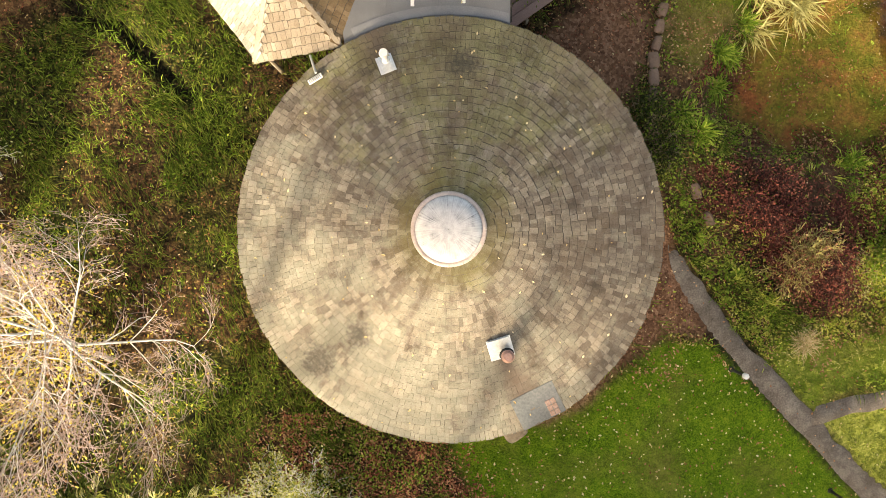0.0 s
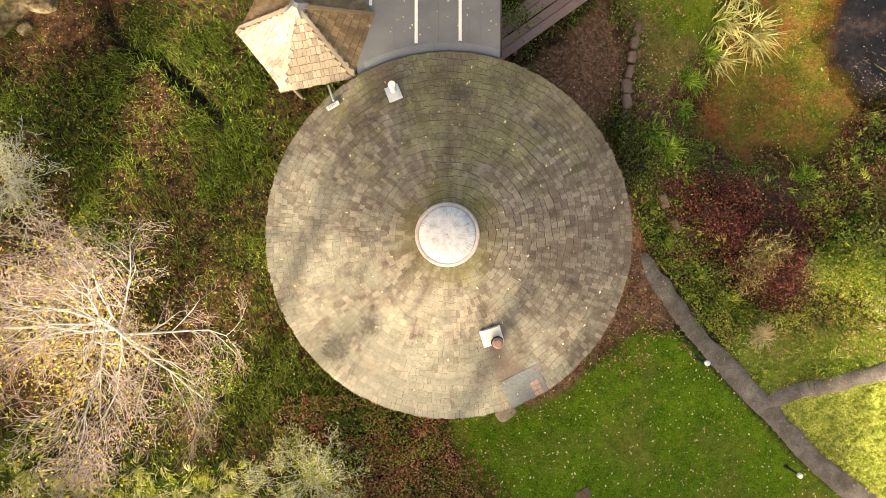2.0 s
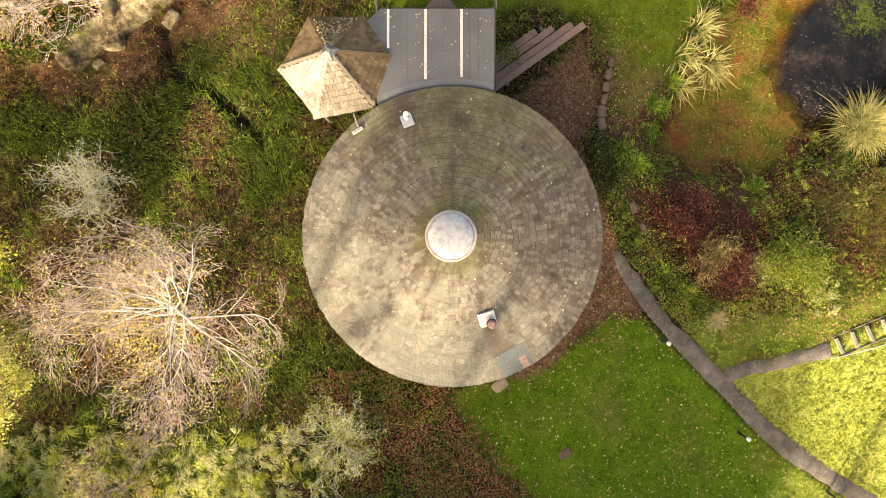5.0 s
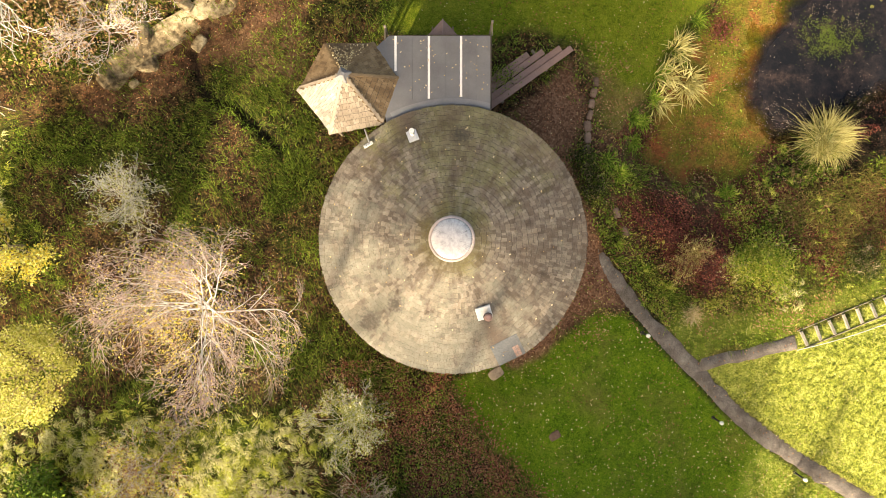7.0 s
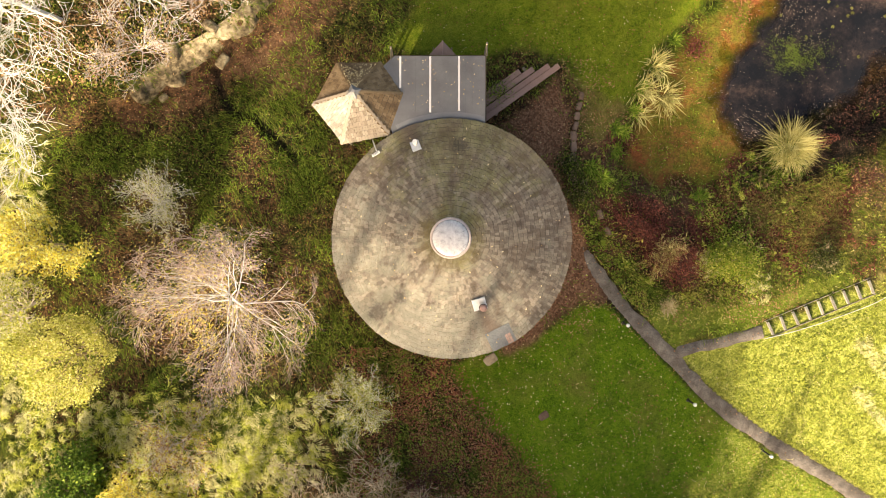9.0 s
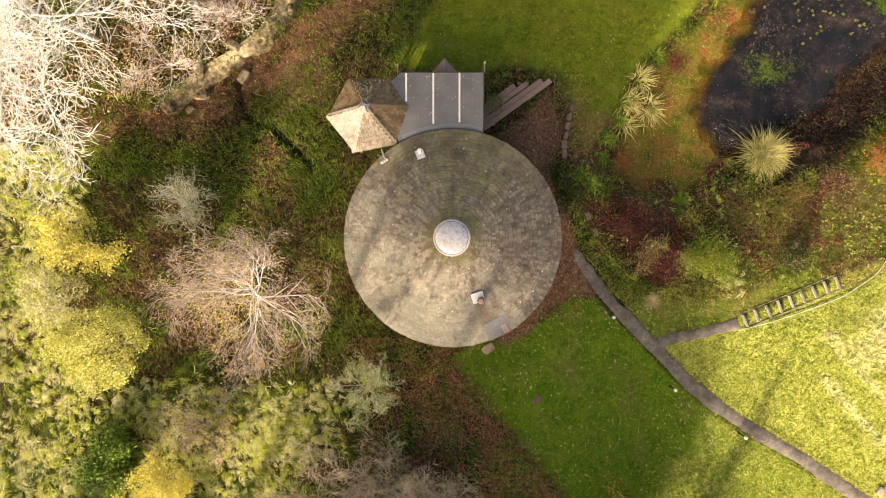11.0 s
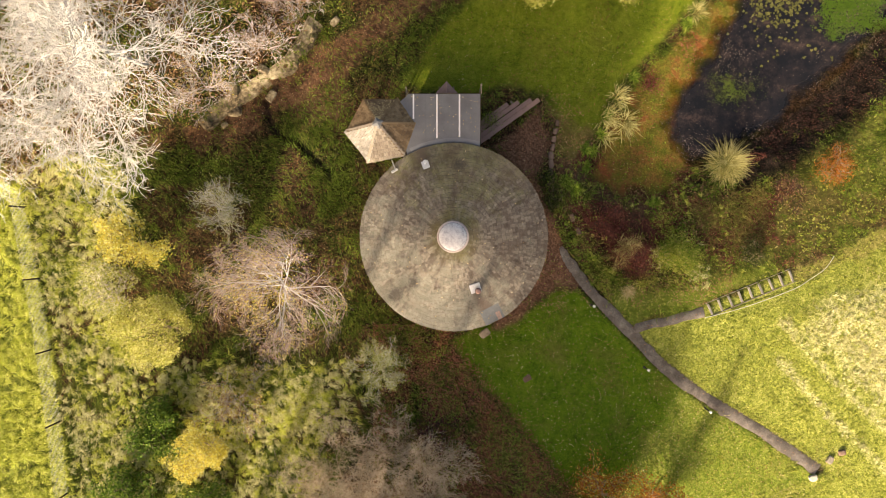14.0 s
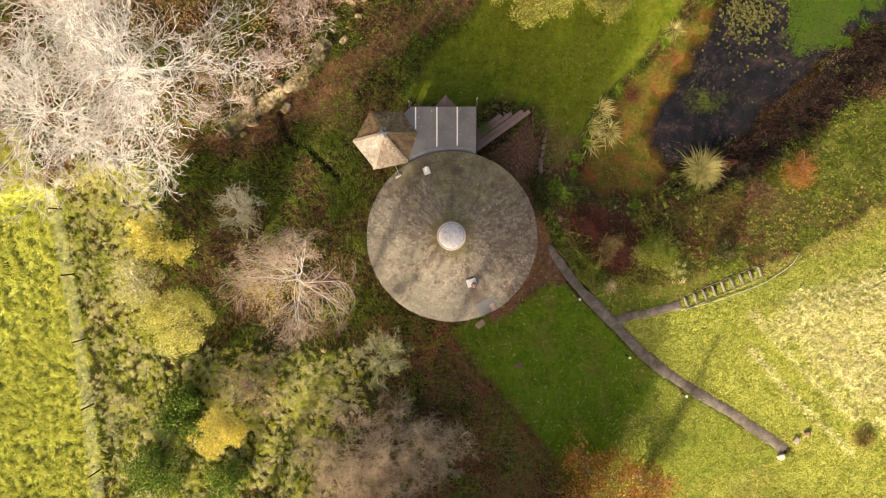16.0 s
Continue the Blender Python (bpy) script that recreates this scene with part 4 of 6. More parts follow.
for k, (off, ln, zz) in enumerate(((-0.02, 4.6, 0.62), (0.27, 4.2, 0.58), (0.60, 3.5, 0.50), (0.90, 2.9, 0.44))):
    nx_, ny_ = -math.sin(radians(ang)), math.cos(radians(ang))
    cx = 1.55 + math.cos(radians(ang)) * ln / 2 + nx_ * off
    cy = 5.80 + math.sin(radians(ang)) * ln / 2 + ny_ * off
    part("plank", boxmesh((ln, 0.275, 0.05), pose(cx, cy, zz - 0.52, 0, 4.5 - k * 0.3, ang), 0.008), M["plank"], ramp_thing)
for t in (0.8, 3.2):
    part("bearer", boxmesh((0.10, 1.15, 0.5), pose(1.55 + math.cos(radians(ang)) * t - 0.27, 5.8 + math.sin(radians(ang)) * t + 0.3, -0.32 - t * 0.05, 0, 0, ang), 0.01), M["timber"], ramp_thing)

# hexagonal pavilion
PX, PY, PZ, PH = -4.33, 6.50, 2.32, 1.28
pav = tagged(new("pavilion"), "small hexagonal pavilion with a pointed wooden shingle roof", "pavilion")
corners = [(-2.24, 6.66), (-3.36, 8.06), (-5.2, 8.0), (-6.31, 6.24), (-5.06, 4.36), (-2.84, 4.78)]
bm = bmesh.new()
apex = bm.verts.new((PX, PY, PZ + PH))
low = bm.verts.new((PX, PY, PZ + PH - 0.25))
rim = [bm.verts.new((x, y, PZ)) for x, y in corners]
for i in range(6):
    bm.faces.new((apex, rim[i], rim[(i + 1) % 6]))
    bm.faces.new((low, rim[(i + 1) % 6], rim[i]))
pav_roof = part("roof", bm, M["deck"], pav, "pointed six-sided roof of shingles")
bm = drum(0.36, 0.10, 0.26, pose(PX, PY, PZ + PH + 0.0, 0, 0, 20), 4)
part("finial", bm, M["felt_light"], pav, "grey lead cap")
for i, (x, y) in enumerate(corners):
    ex, ey = PX + (x - PX) * 0.84, PY + (y - PY) * 0.84
    part("post", drum(0.07, 0.06, 3.2, pose(ex, ey, 0.72), 10), M["timber"], pav)
    d = Vector((x - PX, y - PY, -PH))
    mid = Vector((PX, PY, PZ + PH)) + d * 0.53
    part("hip", box(bmesh.new(), (0.12, d.length * 0.96, 0.02), look(mid + Vector((0, 0, 0.045)), mid + d) @ pose(0, 0, 0, 90, 0, 0), 0.005), M["tan_shingle" if i in (3, 4, 5) else "brown_shingle"], pav_roof, "hip capping")
PAV_SINGLE = []


def pavilion_shingles():
    rng = random.Random(9)
    top = Vector((PX, PY, PZ + PH))
    for i in range(6):
        a, b = Vector((*corners[i], PZ)), Vector((*corners[(i + 1) % 6], PZ))
        mid = (a + b) / 2
        up = (top - mid)
        h = up.length
        up.normalize()
        side = (b - a).normalized()
        nrm = side.cross(up)
        if nrm.z < 0:
            nrm = -nrm
        side = up.cross(nrm)
        n = 10
        for k in range(n):
            half = (b - a).length / 2 * (1 - k / n) + 0.03
            x = -half
            while x < half - 0.04:
                w = min(rng.uniform(0.10, 0.16), half - x)
                m = Matrix((side, up, nrm)).transposed().to_4x4()
                m.translation = mid + side * (x + w / 2) + up * (k * h / n - 0.05 + rng.uniform(-0.015, 0.015)) + nrm * 0.012
                # sunlit west face pale, half-lit south face tan, shaded faces brown
                PAV_SINGLE.append(("pale" if i == 3 else "tan" if i == 4 else "brown", m @ Matrix.Rotation(-0.05, 4, "X") @ Matrix.Rotation(rng.gauss(0, 0.02), 4, "Z"), (w - rng.uniform(0.003, 0.010), h / n * 1.22, rng.uniform(0.010, 0.016))))
                x += w


pavilion_shingles()

# stone edging, lamps, steps, stones
def stone_mesh(seed):
    bm = bmesh.new()
    bmesh.ops.create_icosphere(bm, subdivisions=2, radius=0.5)
    rng = np.random.RandomState(seed)
    off = rng.rand(3) * 10
    for v in bm.verts:
        k = noise.noise(v.co * 1.6 + Vector(off)) * 0.35 + 1
        v.co *= k
        v.co = Vector([max(-0.36, min(0.36, c)) * 1.25 for c in v.co])
    me = bpy.data.meshes.new("stone")
    bm.normal_update()
    bm.to_mesh(me)
    bm.free()
    return me


STONES = [stone_mesh(s) for s in range(5)]
for s_ in STONES:
    s_.materials.append(M["stone"])


def stone_row(pts, label, length, width, seed):
    rng = random.Random(seed)
    edge = tagged(new("stone_edging"), label, "edging")
    c = smooth_line(pts, int(sum(math.dist(a, b) for a, b in zip(pts, pts[1:])) / length))
    for a, b in zip(c[:-1], c[1:]):
        m = (a + b) / 2
        z = float(ground_z(m[0], m[1]))
        st = new("stone", rng.choice(STONES))
        st.parent = edge
        st.matrix_basis = pose(m[0] + rng.uniform(-0.04, 0.04), m[1], z + 0.08, 0, 0, math.degrees(math.atan2(b[1] - a[1], b[0] - a[0])) + rng.uniform(-12, 12)) @ Matrix.Diagonal((length * rng.uniform(1.0, 1.3), width * rng.uniform(0.9, 1.3), 0.26, 1))


stone_row([(6.55, 7.4), (6.3, 6.3), (6.1, 4.95), (6.1, 3.3), (6.25, 2.3)], "low row of flat brown stones edging the bed", 0.44, 0.30, 1)
stone_row([(7.37, 1.65), (7.7, 0.7), (8.17, -0.02)], "short row of brown edging stones by the path", 0.50, 0.26, 2)


def single_stone(x, y, size, mat, label, rz, seed):
    ob = new("stone_block", STONES[seed % 5].copy())
    ob.data.materials.clear()
    ob.data.materials.append(M[mat])
    ob.matrix_basis = pose(x, y, float(ground_z(x, y)) + size[2] * 0.3, 0, 0, rz) @ Matrix.Diagonal((*size, 1))
    tagged(ob, label, "stone")


single_stone(1.95, -6.0, (0.75, 0.5, 0.25), "tan_stone", "flat tan stone slab in the grass by the house", 35, 1)
single_stone(4.62, -8.85, (0.6, 0.4, 0.1), "stone", "flat brown stone set in the lawn", 30, 2)
single_stone(24.05, -16.1, (0.6, 0.45, 0.3), "pale_stone", "white stone at the end of the path", 20, 3)
single_stone(25.05, -14.8, (0.6, 0.42, 0.35), "timber", "grey stone block beside the path end", 60, 0)
single_stone(25.8, -14.3, (0.5, 0.4, 0.3), "stone", "small brown stone in the meadow", 10, 4)


def path_lamp(x, y):
    z = float(ground_z(x, y))
    lamp = tagged(new("path_lamp"), "slim dark garden lamp post with a white round head", "garden lamp", "lamps along the path")
    lamp.location = (x, y, z)
    part("stem", drum(0.05, 0.04, 1.1, pose(0, 0, 0.5), 12), M["black"], lamp)
    part("base", drum(0.10, 0.08, 0.06, pose(0, 0, 0.02), 14), M["black"], lamp)
    part("head", drum(0.085, 0.07, 0.12, pose(0, 0, 1.09), 18), M["white"], lamp, "white lamp head")
    part("cap", drum(0.09, 0.05, 0.03, pose(0, 0, 1.165), 18), M["white"], lamp)


for x, y in ((8.75, -4.29), (12.46, -8.48), (16.6, -11.28)):
    path_lamp(x, y)

steps = tagged(new("timber_steps"), "garden steps of grey timber sleepers between side boards", "steps")
S0, S1 = Vector(STEPS[0]), Vector(STEPS[1])
d = (S1 - S0).normalized()
ang = math.degrees(math.atan2(d.y, d.x))
n_steps = 9
for k in range(n_steps):
    c = S0 + (S1 - S0) * (k / (n_steps - 1))
    z = float(ground_z(c.x, c.y)) + 0.10
    part("sleeper", boxmesh((0.13, 0.74, 0.12), pose(c.x, c.y, z - 0.03, 0, 0, ang + random.Random(k).uniform(-3, 3)), 0.012), M["sleeper"], steps)
for s in (-1, 1):
    c = (S0 + S1) / 2 + Vector((-d.y, d.x)) * s * 0.44
    part("side_board", boxmesh(((S1 - S0).length + 0.3, 0.04, 0.10), pose(c.x, c.y, float(ground_z(c.x, c.y)) + 0.01, 0, 0, ang), 0.008), M["timber"], steps)


def tube(pts, r, mat, name, label, category, seg=6):
    cu = bpy.data.curves.new(name, "CURVE")
    cu.dimensions, cu.bevel_depth, cu.bevel_resolution = "3D", r, 1
    sp = cu.splines.new("POLY")
    sp.points.add(len(pts) - 1)
    for p_, q in zip(sp.points, pts):
        p_.co = (*q, 1)
    cu.materials.append(mat)
    return tagged(new(name, cu), label, category)


c = smooth_line([(16.25, -5.2), (18.4, -4.65), (20.4, -3.95), (22.2, -3.25), (22.9, -2.75), (24.0, -2.05), (24.5, -1.2)], 60)
tube([(x, y, float(ground_z(x, y)) + 0.09) for x, y in c], 0.022, M["hose"], "garden_hose", "thin pale hose lying along the timber steps", "hose")

# wire fence
fence = tagged(new("wire_fence"), "tall wire mesh deer fence with dark posts", "fence")
line = smooth_line(FENCE, 260)
arc = np.r_[0, np.cumsum(np.hypot(*np.diff(line, axis=0).T))]
FH = 1.7
for s in np.arange(1.0, arc[-1], 4.45):
    x, y = np.interp(s, arc, line[:, 0]), np.interp(s, arc, line[:, 1])
    part("post", drum(0.055, 0.045, FH + 0.5, pose(x, y, float(ground_z(x, y)) + FH / 2 - 0.15), 8), M["post"], fence)
V, F = [], []
def strand(a, b, r):
    a, b = np.array(a), np.array(b)
    d_ = (b - a) / np.linalg.norm(b - a)
    u = np.cross(d_, (0.3, 0.2, 0.93))
    u /= np.linalg.norm(u)
    w = np.cross(d_, u)
    k = len(V)
    for p_ in (a, b):
        for j in range(3):
            t = 2.094 * j
            V.append(p_ + r * (u * math.cos(t) + w * math.sin(t)))
    for j in range(3):
        F.append((k + j, k + (j + 1) % 3, k + 3 + (j + 1) % 3, k + 3 + j))
zs = ground_z(line[:, 0], line[:, 1])
for h in np.linspace(0.05, FH, 13):
    for i in range(0, len(line) - 4, 4):
        strand((line[i, 0], line[i, 1], zs[i] + h), (line[i + 4, 0], line[i + 4, 1], zs[i + 4] + h), 0.0045)
for s in np.arange(0, arc[-1], 0.15):
    x, y, z = np.interp(s, arc, line[:, 0]), np.interp(s, arc, line[:, 1]), np.interp(s, arc, zs)
    strand((x, y, z), (x, y, z + FH), 0.004)
piece("mesh_wire", mesh_of("mesh_wire", np.array(V), np.array(F), M["wire"]), fence, "galvanised mesh")


# sandstone bank face
def build_bank():
    c = smooth_line(CLIFF[3:8], 110)
    d_ = np.gradient(c, axis=0)
    d_ /= np.hypot(d_[:, 0], d_[:, 1])[:, None]
    nrm = np.stack([d_[:, 1], -d_[:, 0]], 1)
    V_, rows_n = [], 7
    rng = np.random.RandomState(2)
    for k in range(rows_n):
        t = k / (rows_n - 1)
        bul = (rough_noise(c[:, 0] * 1.2 + t * 3, c[:, 1] * 1.2 + t, 0.9, 40) - 0.4) * 0.8
        off = 0.42 - 0.75 * t + bul * math.sin(math.pi * t)
        q = c + nrm * np.asarray(off)[..., None] * np.ones((len(c), 1))
        z = -0.7 + 1.8 * t + 0.4 * (rough_noise(c[:, 0], c[:, 1], 0.8, 44) - 0.5) * t
        V_.append(np.stack([q[:, 0], q[:, 1], z], 1))
    V_ = np.stack(V_, 1).reshape(-1, 3)
    i = (np.arange(len(c) - 1)[:, None] * rows_n + np.arange(rows_n - 1)[None, :]).ravel()
    F_ = np.stack([i, i + rows_n, i + rows_n + 1, i + 1], 1)
    tagged(new("rock_bank", mesh_of("rock_bank", V_, F_, M["cliff"], True)), "weathered pale sandstone bank face", "rock bank", kind="structure")


build_bank()


def boulders():
    rng = random.Random(17)
    c = smooth_line(CLIFF[3:9], 15)
    for i, (bx, by) in enumerate(c):
        bx, by = bx + rng.uniform(-0.5, 0.7), by + rng.uniform(-0.7, 0.4)
        k = rng.uniform(0.35, 0.8)
        ob = new("boulder", STONES[i % 5].copy())
        ob.data.materials.clear()
        ob.data.materials.append(M["cliff"])
        ob.matrix_basis = pose(bx, by, float(ground_z(bx, by)) + 0.12 * k, rng.uniform(-15, 15), rng.uniform(-15, 15), rng.uniform(0, 180)) @ Matrix.Diagonal((k * 1.4, k * 0.9, k * 0.8, 1))
        tagged(ob, "weathered pale sandstone boulder on the bank", "boulder", "boulders along the bank")


boulders()


# ---- plants ----
def blades(x, y, z, length, width, lean, rng, per, droop=0.35, spread=0.05, heading=None, fan=0.7):
    """Bent grass blades, per of them at each place: two triangles narrowing to root and tip."""
    n = len(x) * per
    X, Y, Z = np.repeat(x, per), np.repeat(y, per), np.repeat(z, per)
    a = rng.rand(n) * 2 * np.pi if heading is None else np.repeat(np.broadcast_to(heading, len(x)), per) + rng.randn(n) * fan
    L = np.repeat(length, per) * rng.uniform(0.55, 1.15, n)
    W = width * rng.uniform(0.7, 1.3, n)
    el = np.clip(lean + rng.randn(n) * 0.25, 0.05, 1.5)
    dx, dy = np.cos(a), np.sin(a)
    X = X + rng.randn(n) * spread
    Y = Y + rng.randn(n) * spread
    h1, v1 = 0.55 * L * np.cos(el), 0.55 * L * np.sin(el)
    el2 = el - droop * (1 + rng.rand(n))
    h2, v2 = h1 + 0.5 * L * np.cos(el2), v1 + 0.5 * L * np.sin(el2)
    v2 = np.maximum(v2, 0.02)
    px, py = -dy * W / 2, dx * W / 2
    P = np.stack([
        np.stack([X, Y, Z - 0.02], 1),
        np.stack([X + dx * h1 + px * 0.8, Y + dy * h1 + py * 0.8, Z + v1], 1), np.stack([X + dx * h1 - px * 0.8, Y + dy * h1 - py * 0.8, Z + v1], 1),
        np.stack([X + dx * h2, Y + dy * h2, Z + v2], 1)], 1).reshape(-1, 3)
    b = np.arange(n)[:, None] * 4
    F = np.concatenate([b + np.array([[0, 1, 2]]), b + np.array([[2, 1, 3]])], 1).reshape(-1, 3)
    return P, F


def leaves(c, size, rng, flat=0.5):
    """Small folded leaves, four triangles' worth in two quads, at the places c."""
    n = len(c)
    s = size * rng.uniform(0.6, 1.35, n)[:, None]
    nrm = rng.randn(n, 3) * (1 - flat) + np.array([0, 0, 1.0]) * flat * 1.6
    nrm /= np.linalg.norm(nrm, axis=1)[:, None]
    t = np.cross(nrm, rng.randn(n, 3))
    t /= np.linalg.norm(t, axis=1)[:, None]
    b = np.cross(nrm, t)
    P = np.stack([c - t * s * 0.55, c + b * s * 0.32 + nrm * s * 0.12, c + t * s * 0.55, c - b * s * 0.32 + nrm * s * 0.12], 1).reshape(-1, 3)
    k = np.arange(n)[:, None] * 4
    F = np.concatenate([k + np.array([[0, 2, 1]]), k + np.array([[0, 3, 2]])], 1).reshape(-1, 3)
    return P, F


def scatter(n, x0, x1, y0, y1, weight, rng):
    x, y = rng.uniform(x0, x1, n), rng.uniform(y0, y1, n)
    keep = rng.rand(n) < weight(x, y)
    return x[keep], y[keep]


def stuff(name, P, F, mat, label, category, rot=False):
    return tagged(new(name, mesh_of(name, P, F, M[mat])), label, category, kind="stuff")


def open_ground(x, y):
    """1 where nothing is built or trodden."""
    k = (np.hypot(x, y) > 5.0) & (line_dist(x, y, PATH) > 0.46) & (line_dist(x, y, BRANCH) > 0.44)
    k &= ~((x > -2.7) & (x < 1.6) & (y > 4) & (y < 8.4)) & (inside(x, y, POND) < -0.1)
    k &= (line_dist(x, y, STEPS) > 0.5) & (line_dist(x, y, DITCH) > 0.16)
    return k.astype(float)


R = np.random.RandomState(21)


def rough_weight(x, y):
    m = masks(x, y)
    return open_ground(x, y) * (1 - m["lawn"]) * (1 - m["field"]) * (1 - step(m["west"], 0.5, 0.9)) * (1 - 0.93 * m["dirt"]) * (1 - 0.9 * m["mud"]) * (1 - 0.8 * m["litter"]) * (1 - 0.92 * step(inside(x, y, DARK_BANK), -0.6, 0.4)) * (1 - 0.9 * step(inside(x, y, RED_BED), -0.3, 0.3)) * (1 - 0.35 * step(inside(x, y, BROWN_BED), -0.5, 0.5)) * (1 - 0.5 * step(x, 7, 9) * step(y, -3, -1) * (y < 6) * step(rough_noise(x, y, 0.55, 321), 0.50, 0.60))


def band_height(x, y):
    return 0.6 + 0.9 * rough_noise(x, y, 0.5, 71)


x, y = scatter(110000, -34, 32, -20, 20, lambda x, y: rough_weight(x, y) * (0.12 + 1.1 * step(rough_noise(x, y, 0.9, 61), 0.38, 0.62)), R)
P, F = blades(x, y, ground_z(x, y), 0.52 * band_height(x, y), 0.028, 0.55, R, 4, 0.4, 0.07, fan=0.4, heading=np.where(R.rand(len(x)) < 0.8, -0.7 + 2.0 * (rough_noise(x, y, 0.2, 63) - 0.5), R.rand(len(x)) * 6.28))
stuff("rough_grass", P, F, "rough_grass", "tangled rough dark green grass", "grass")
x, y = scatter(40000, -34, 32, -20, 20, lambda x, y: rough_weight(x, y) * np.maximum(step(rough_noise(x, y, 0.6, 81), 0.47, 0.6), 0.9 * np.exp(-((x + 9.6) / 2.4) ** 2 - ((y - 3.0) / 2.0) ** 2)), R)
P, F = blades(x, y, ground_z(x, y), 0.26 * band_height(x, y), 0.03, 0.7, R, 7, 0.4, 0.08)
stuff("weeds", P, F, "green_weed", "bright green weeds in the rough ground", "weeds")


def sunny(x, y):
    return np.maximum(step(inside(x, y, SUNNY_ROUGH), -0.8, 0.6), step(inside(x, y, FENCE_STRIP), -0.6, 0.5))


def tufts(n, area, weight, length, width, per, seed, toward=-0.6, turn=0.9, fan=0.4):
    """Tufts of blades that lean one way each, with dark gaps between them."""
    rng = np.random.RandomState(seed)
    x, y = scatter(n, area[0], area[1], area[2], area[3], weight, rng)
    head = toward + rng.randn(len(x)) * turn
    return blades(x, y, ground_z(x, y), length * rng.uniform(0.6, 1.35, len(x)), width, 0.75, rng, per, 0.6, length * 0.14, heading=head, fan=fan)


# rough grass again, in colours made lighter for the sun
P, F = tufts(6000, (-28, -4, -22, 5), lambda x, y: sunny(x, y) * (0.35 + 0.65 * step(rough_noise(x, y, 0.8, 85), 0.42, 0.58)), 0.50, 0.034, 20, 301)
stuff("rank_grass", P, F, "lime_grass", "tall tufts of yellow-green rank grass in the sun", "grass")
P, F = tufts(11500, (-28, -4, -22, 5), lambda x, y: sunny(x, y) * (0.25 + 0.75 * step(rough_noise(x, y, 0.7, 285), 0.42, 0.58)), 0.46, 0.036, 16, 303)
stuff("rank_grass", P, F, "pale_tuft", "pale sun-toned tufts of rank grass", "grass")


def leaf_carpet(name, n, weight, size, height, mat, label, category, area=(-34, 32, -20, 20), flat=0.5):
    x, y = scatter(n, area[0], area[1], area[2], area[3], weight, R)
    z = ground_z(x, y) + np.abs(R.randn(len(x))) * height * (0.2 + rough_noise(x, y, 1.1, 91)) + 0.015
    P, F = leaves(np.stack([x, y, z], 1), size, R, flat)
    return stuff(name, P, F, mat, label, category)


leaf_carpet("undergrowth", 150000, lambda x, y: rough_weight(x, y) * step(rough_noise(x, y, 0.9, 101), 0.44, 0.6), 0.085, 0.14, "ivy", "dark low ivy and bramble leaves", "undergrowth")
leaf_carpet("undergrowth", 60000, lambda x, y: rough_weight(x, y) * step(rough_noise(x, y, 0.9, 105), 0.5, 0.62), 0.10, 0.20, "green_weed", "fresh green low leaves", "undergrowth")
leaf_carpet("bramble", 110000, lambda x, y: step(inside(x, y, CLIFF), 0.2, 1.2) * (0.3 + 0.7 * step(rough_noise(x, y, 0.6, 107), 0.4, 0.6)), 0.12, 0.5, "rust_leaf", "brown and tan bramble on the bank", "bramble", (-30, 2, 2, 22))
leaf_carpet("bramble", 22000, lambda x, y: step(inside(x, y, CLIFF), 0.2, 1.2) * step(rough_noise(x, y, 0.5, 109), 0.5, 0.62), 0.12, 0.6, "lime_leaf", "yellow-green bramble leaves on the bank", "bramble", (-30, 2, 2, 22))
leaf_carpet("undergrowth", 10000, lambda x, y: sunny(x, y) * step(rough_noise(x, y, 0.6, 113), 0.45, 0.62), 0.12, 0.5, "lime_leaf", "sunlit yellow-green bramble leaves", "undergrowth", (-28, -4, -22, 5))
leaf_carpet("bed_plants", 34000, lambda x, y: rough_weight(x, y) * (0.15 + 0.85 * step(rough_noise(x, y, 0.8, 123), 0.42, 0.6)), 0.10, 0.16, "green_weed", "fresh green leaves of the pond bed", "bed plants", (5.5, 18, -5, 9))
leaf_carpet("bed_plants", 48000, lambda x, y: rough_weight(x, y) * step(rough_noise(x, y, 0.7, 127), 0.5, 0.62), 0.09, 0.14, "rust_leaf", "tan and brown leaves of the pond bed", "bed plants", (5.5, 18, -5, 9))
leaf_carpet("bed_plants", 34000, lambda x, y: np.maximum(0.5 * rough_weight(x, y) * step(rough_noise(x, y, 0.6, 129), 0.54, 0.64), 0.6 * step(inside(x, y, RED_BED), -0.2, 0.3)), 0.08, 0.12, "maroon_leaf", "dark red low plants of the pond bed", "bed plants", (5.5, 18, -5, 9))
leaf_carpet("bed_plants", 15000, lambda x, y: open_ground(x, y) * (1 - masks(x, y)["mud"]) * (1 - 0.7 * (inside(x, y, RED_BED) > 0)) * step(rough_noise(x, y, 1.0, 229), 0.45, 0.62), 0.075, 0.05, "tan_leaf", "tan fallen leaves in the pond bed", "bed plants", (5.5, 18, -5, 9), flat=0.8)
leaf_carpet("bed_plants", 42000, lambda x, y: open_ground(x, y) * (1 - masks(x, y)["mud"]) * (1 - masks(x, y)["lawn"]) * step(y, -2.6, -0.8) * step(rough_noise(x, y, 0.55, 321), 0.50, 0.60), 0.09, 0.10, "maroon_leaf", "dark red low plants above the pond", "bed plants", (7.5, 22, -2.5, 5.5))
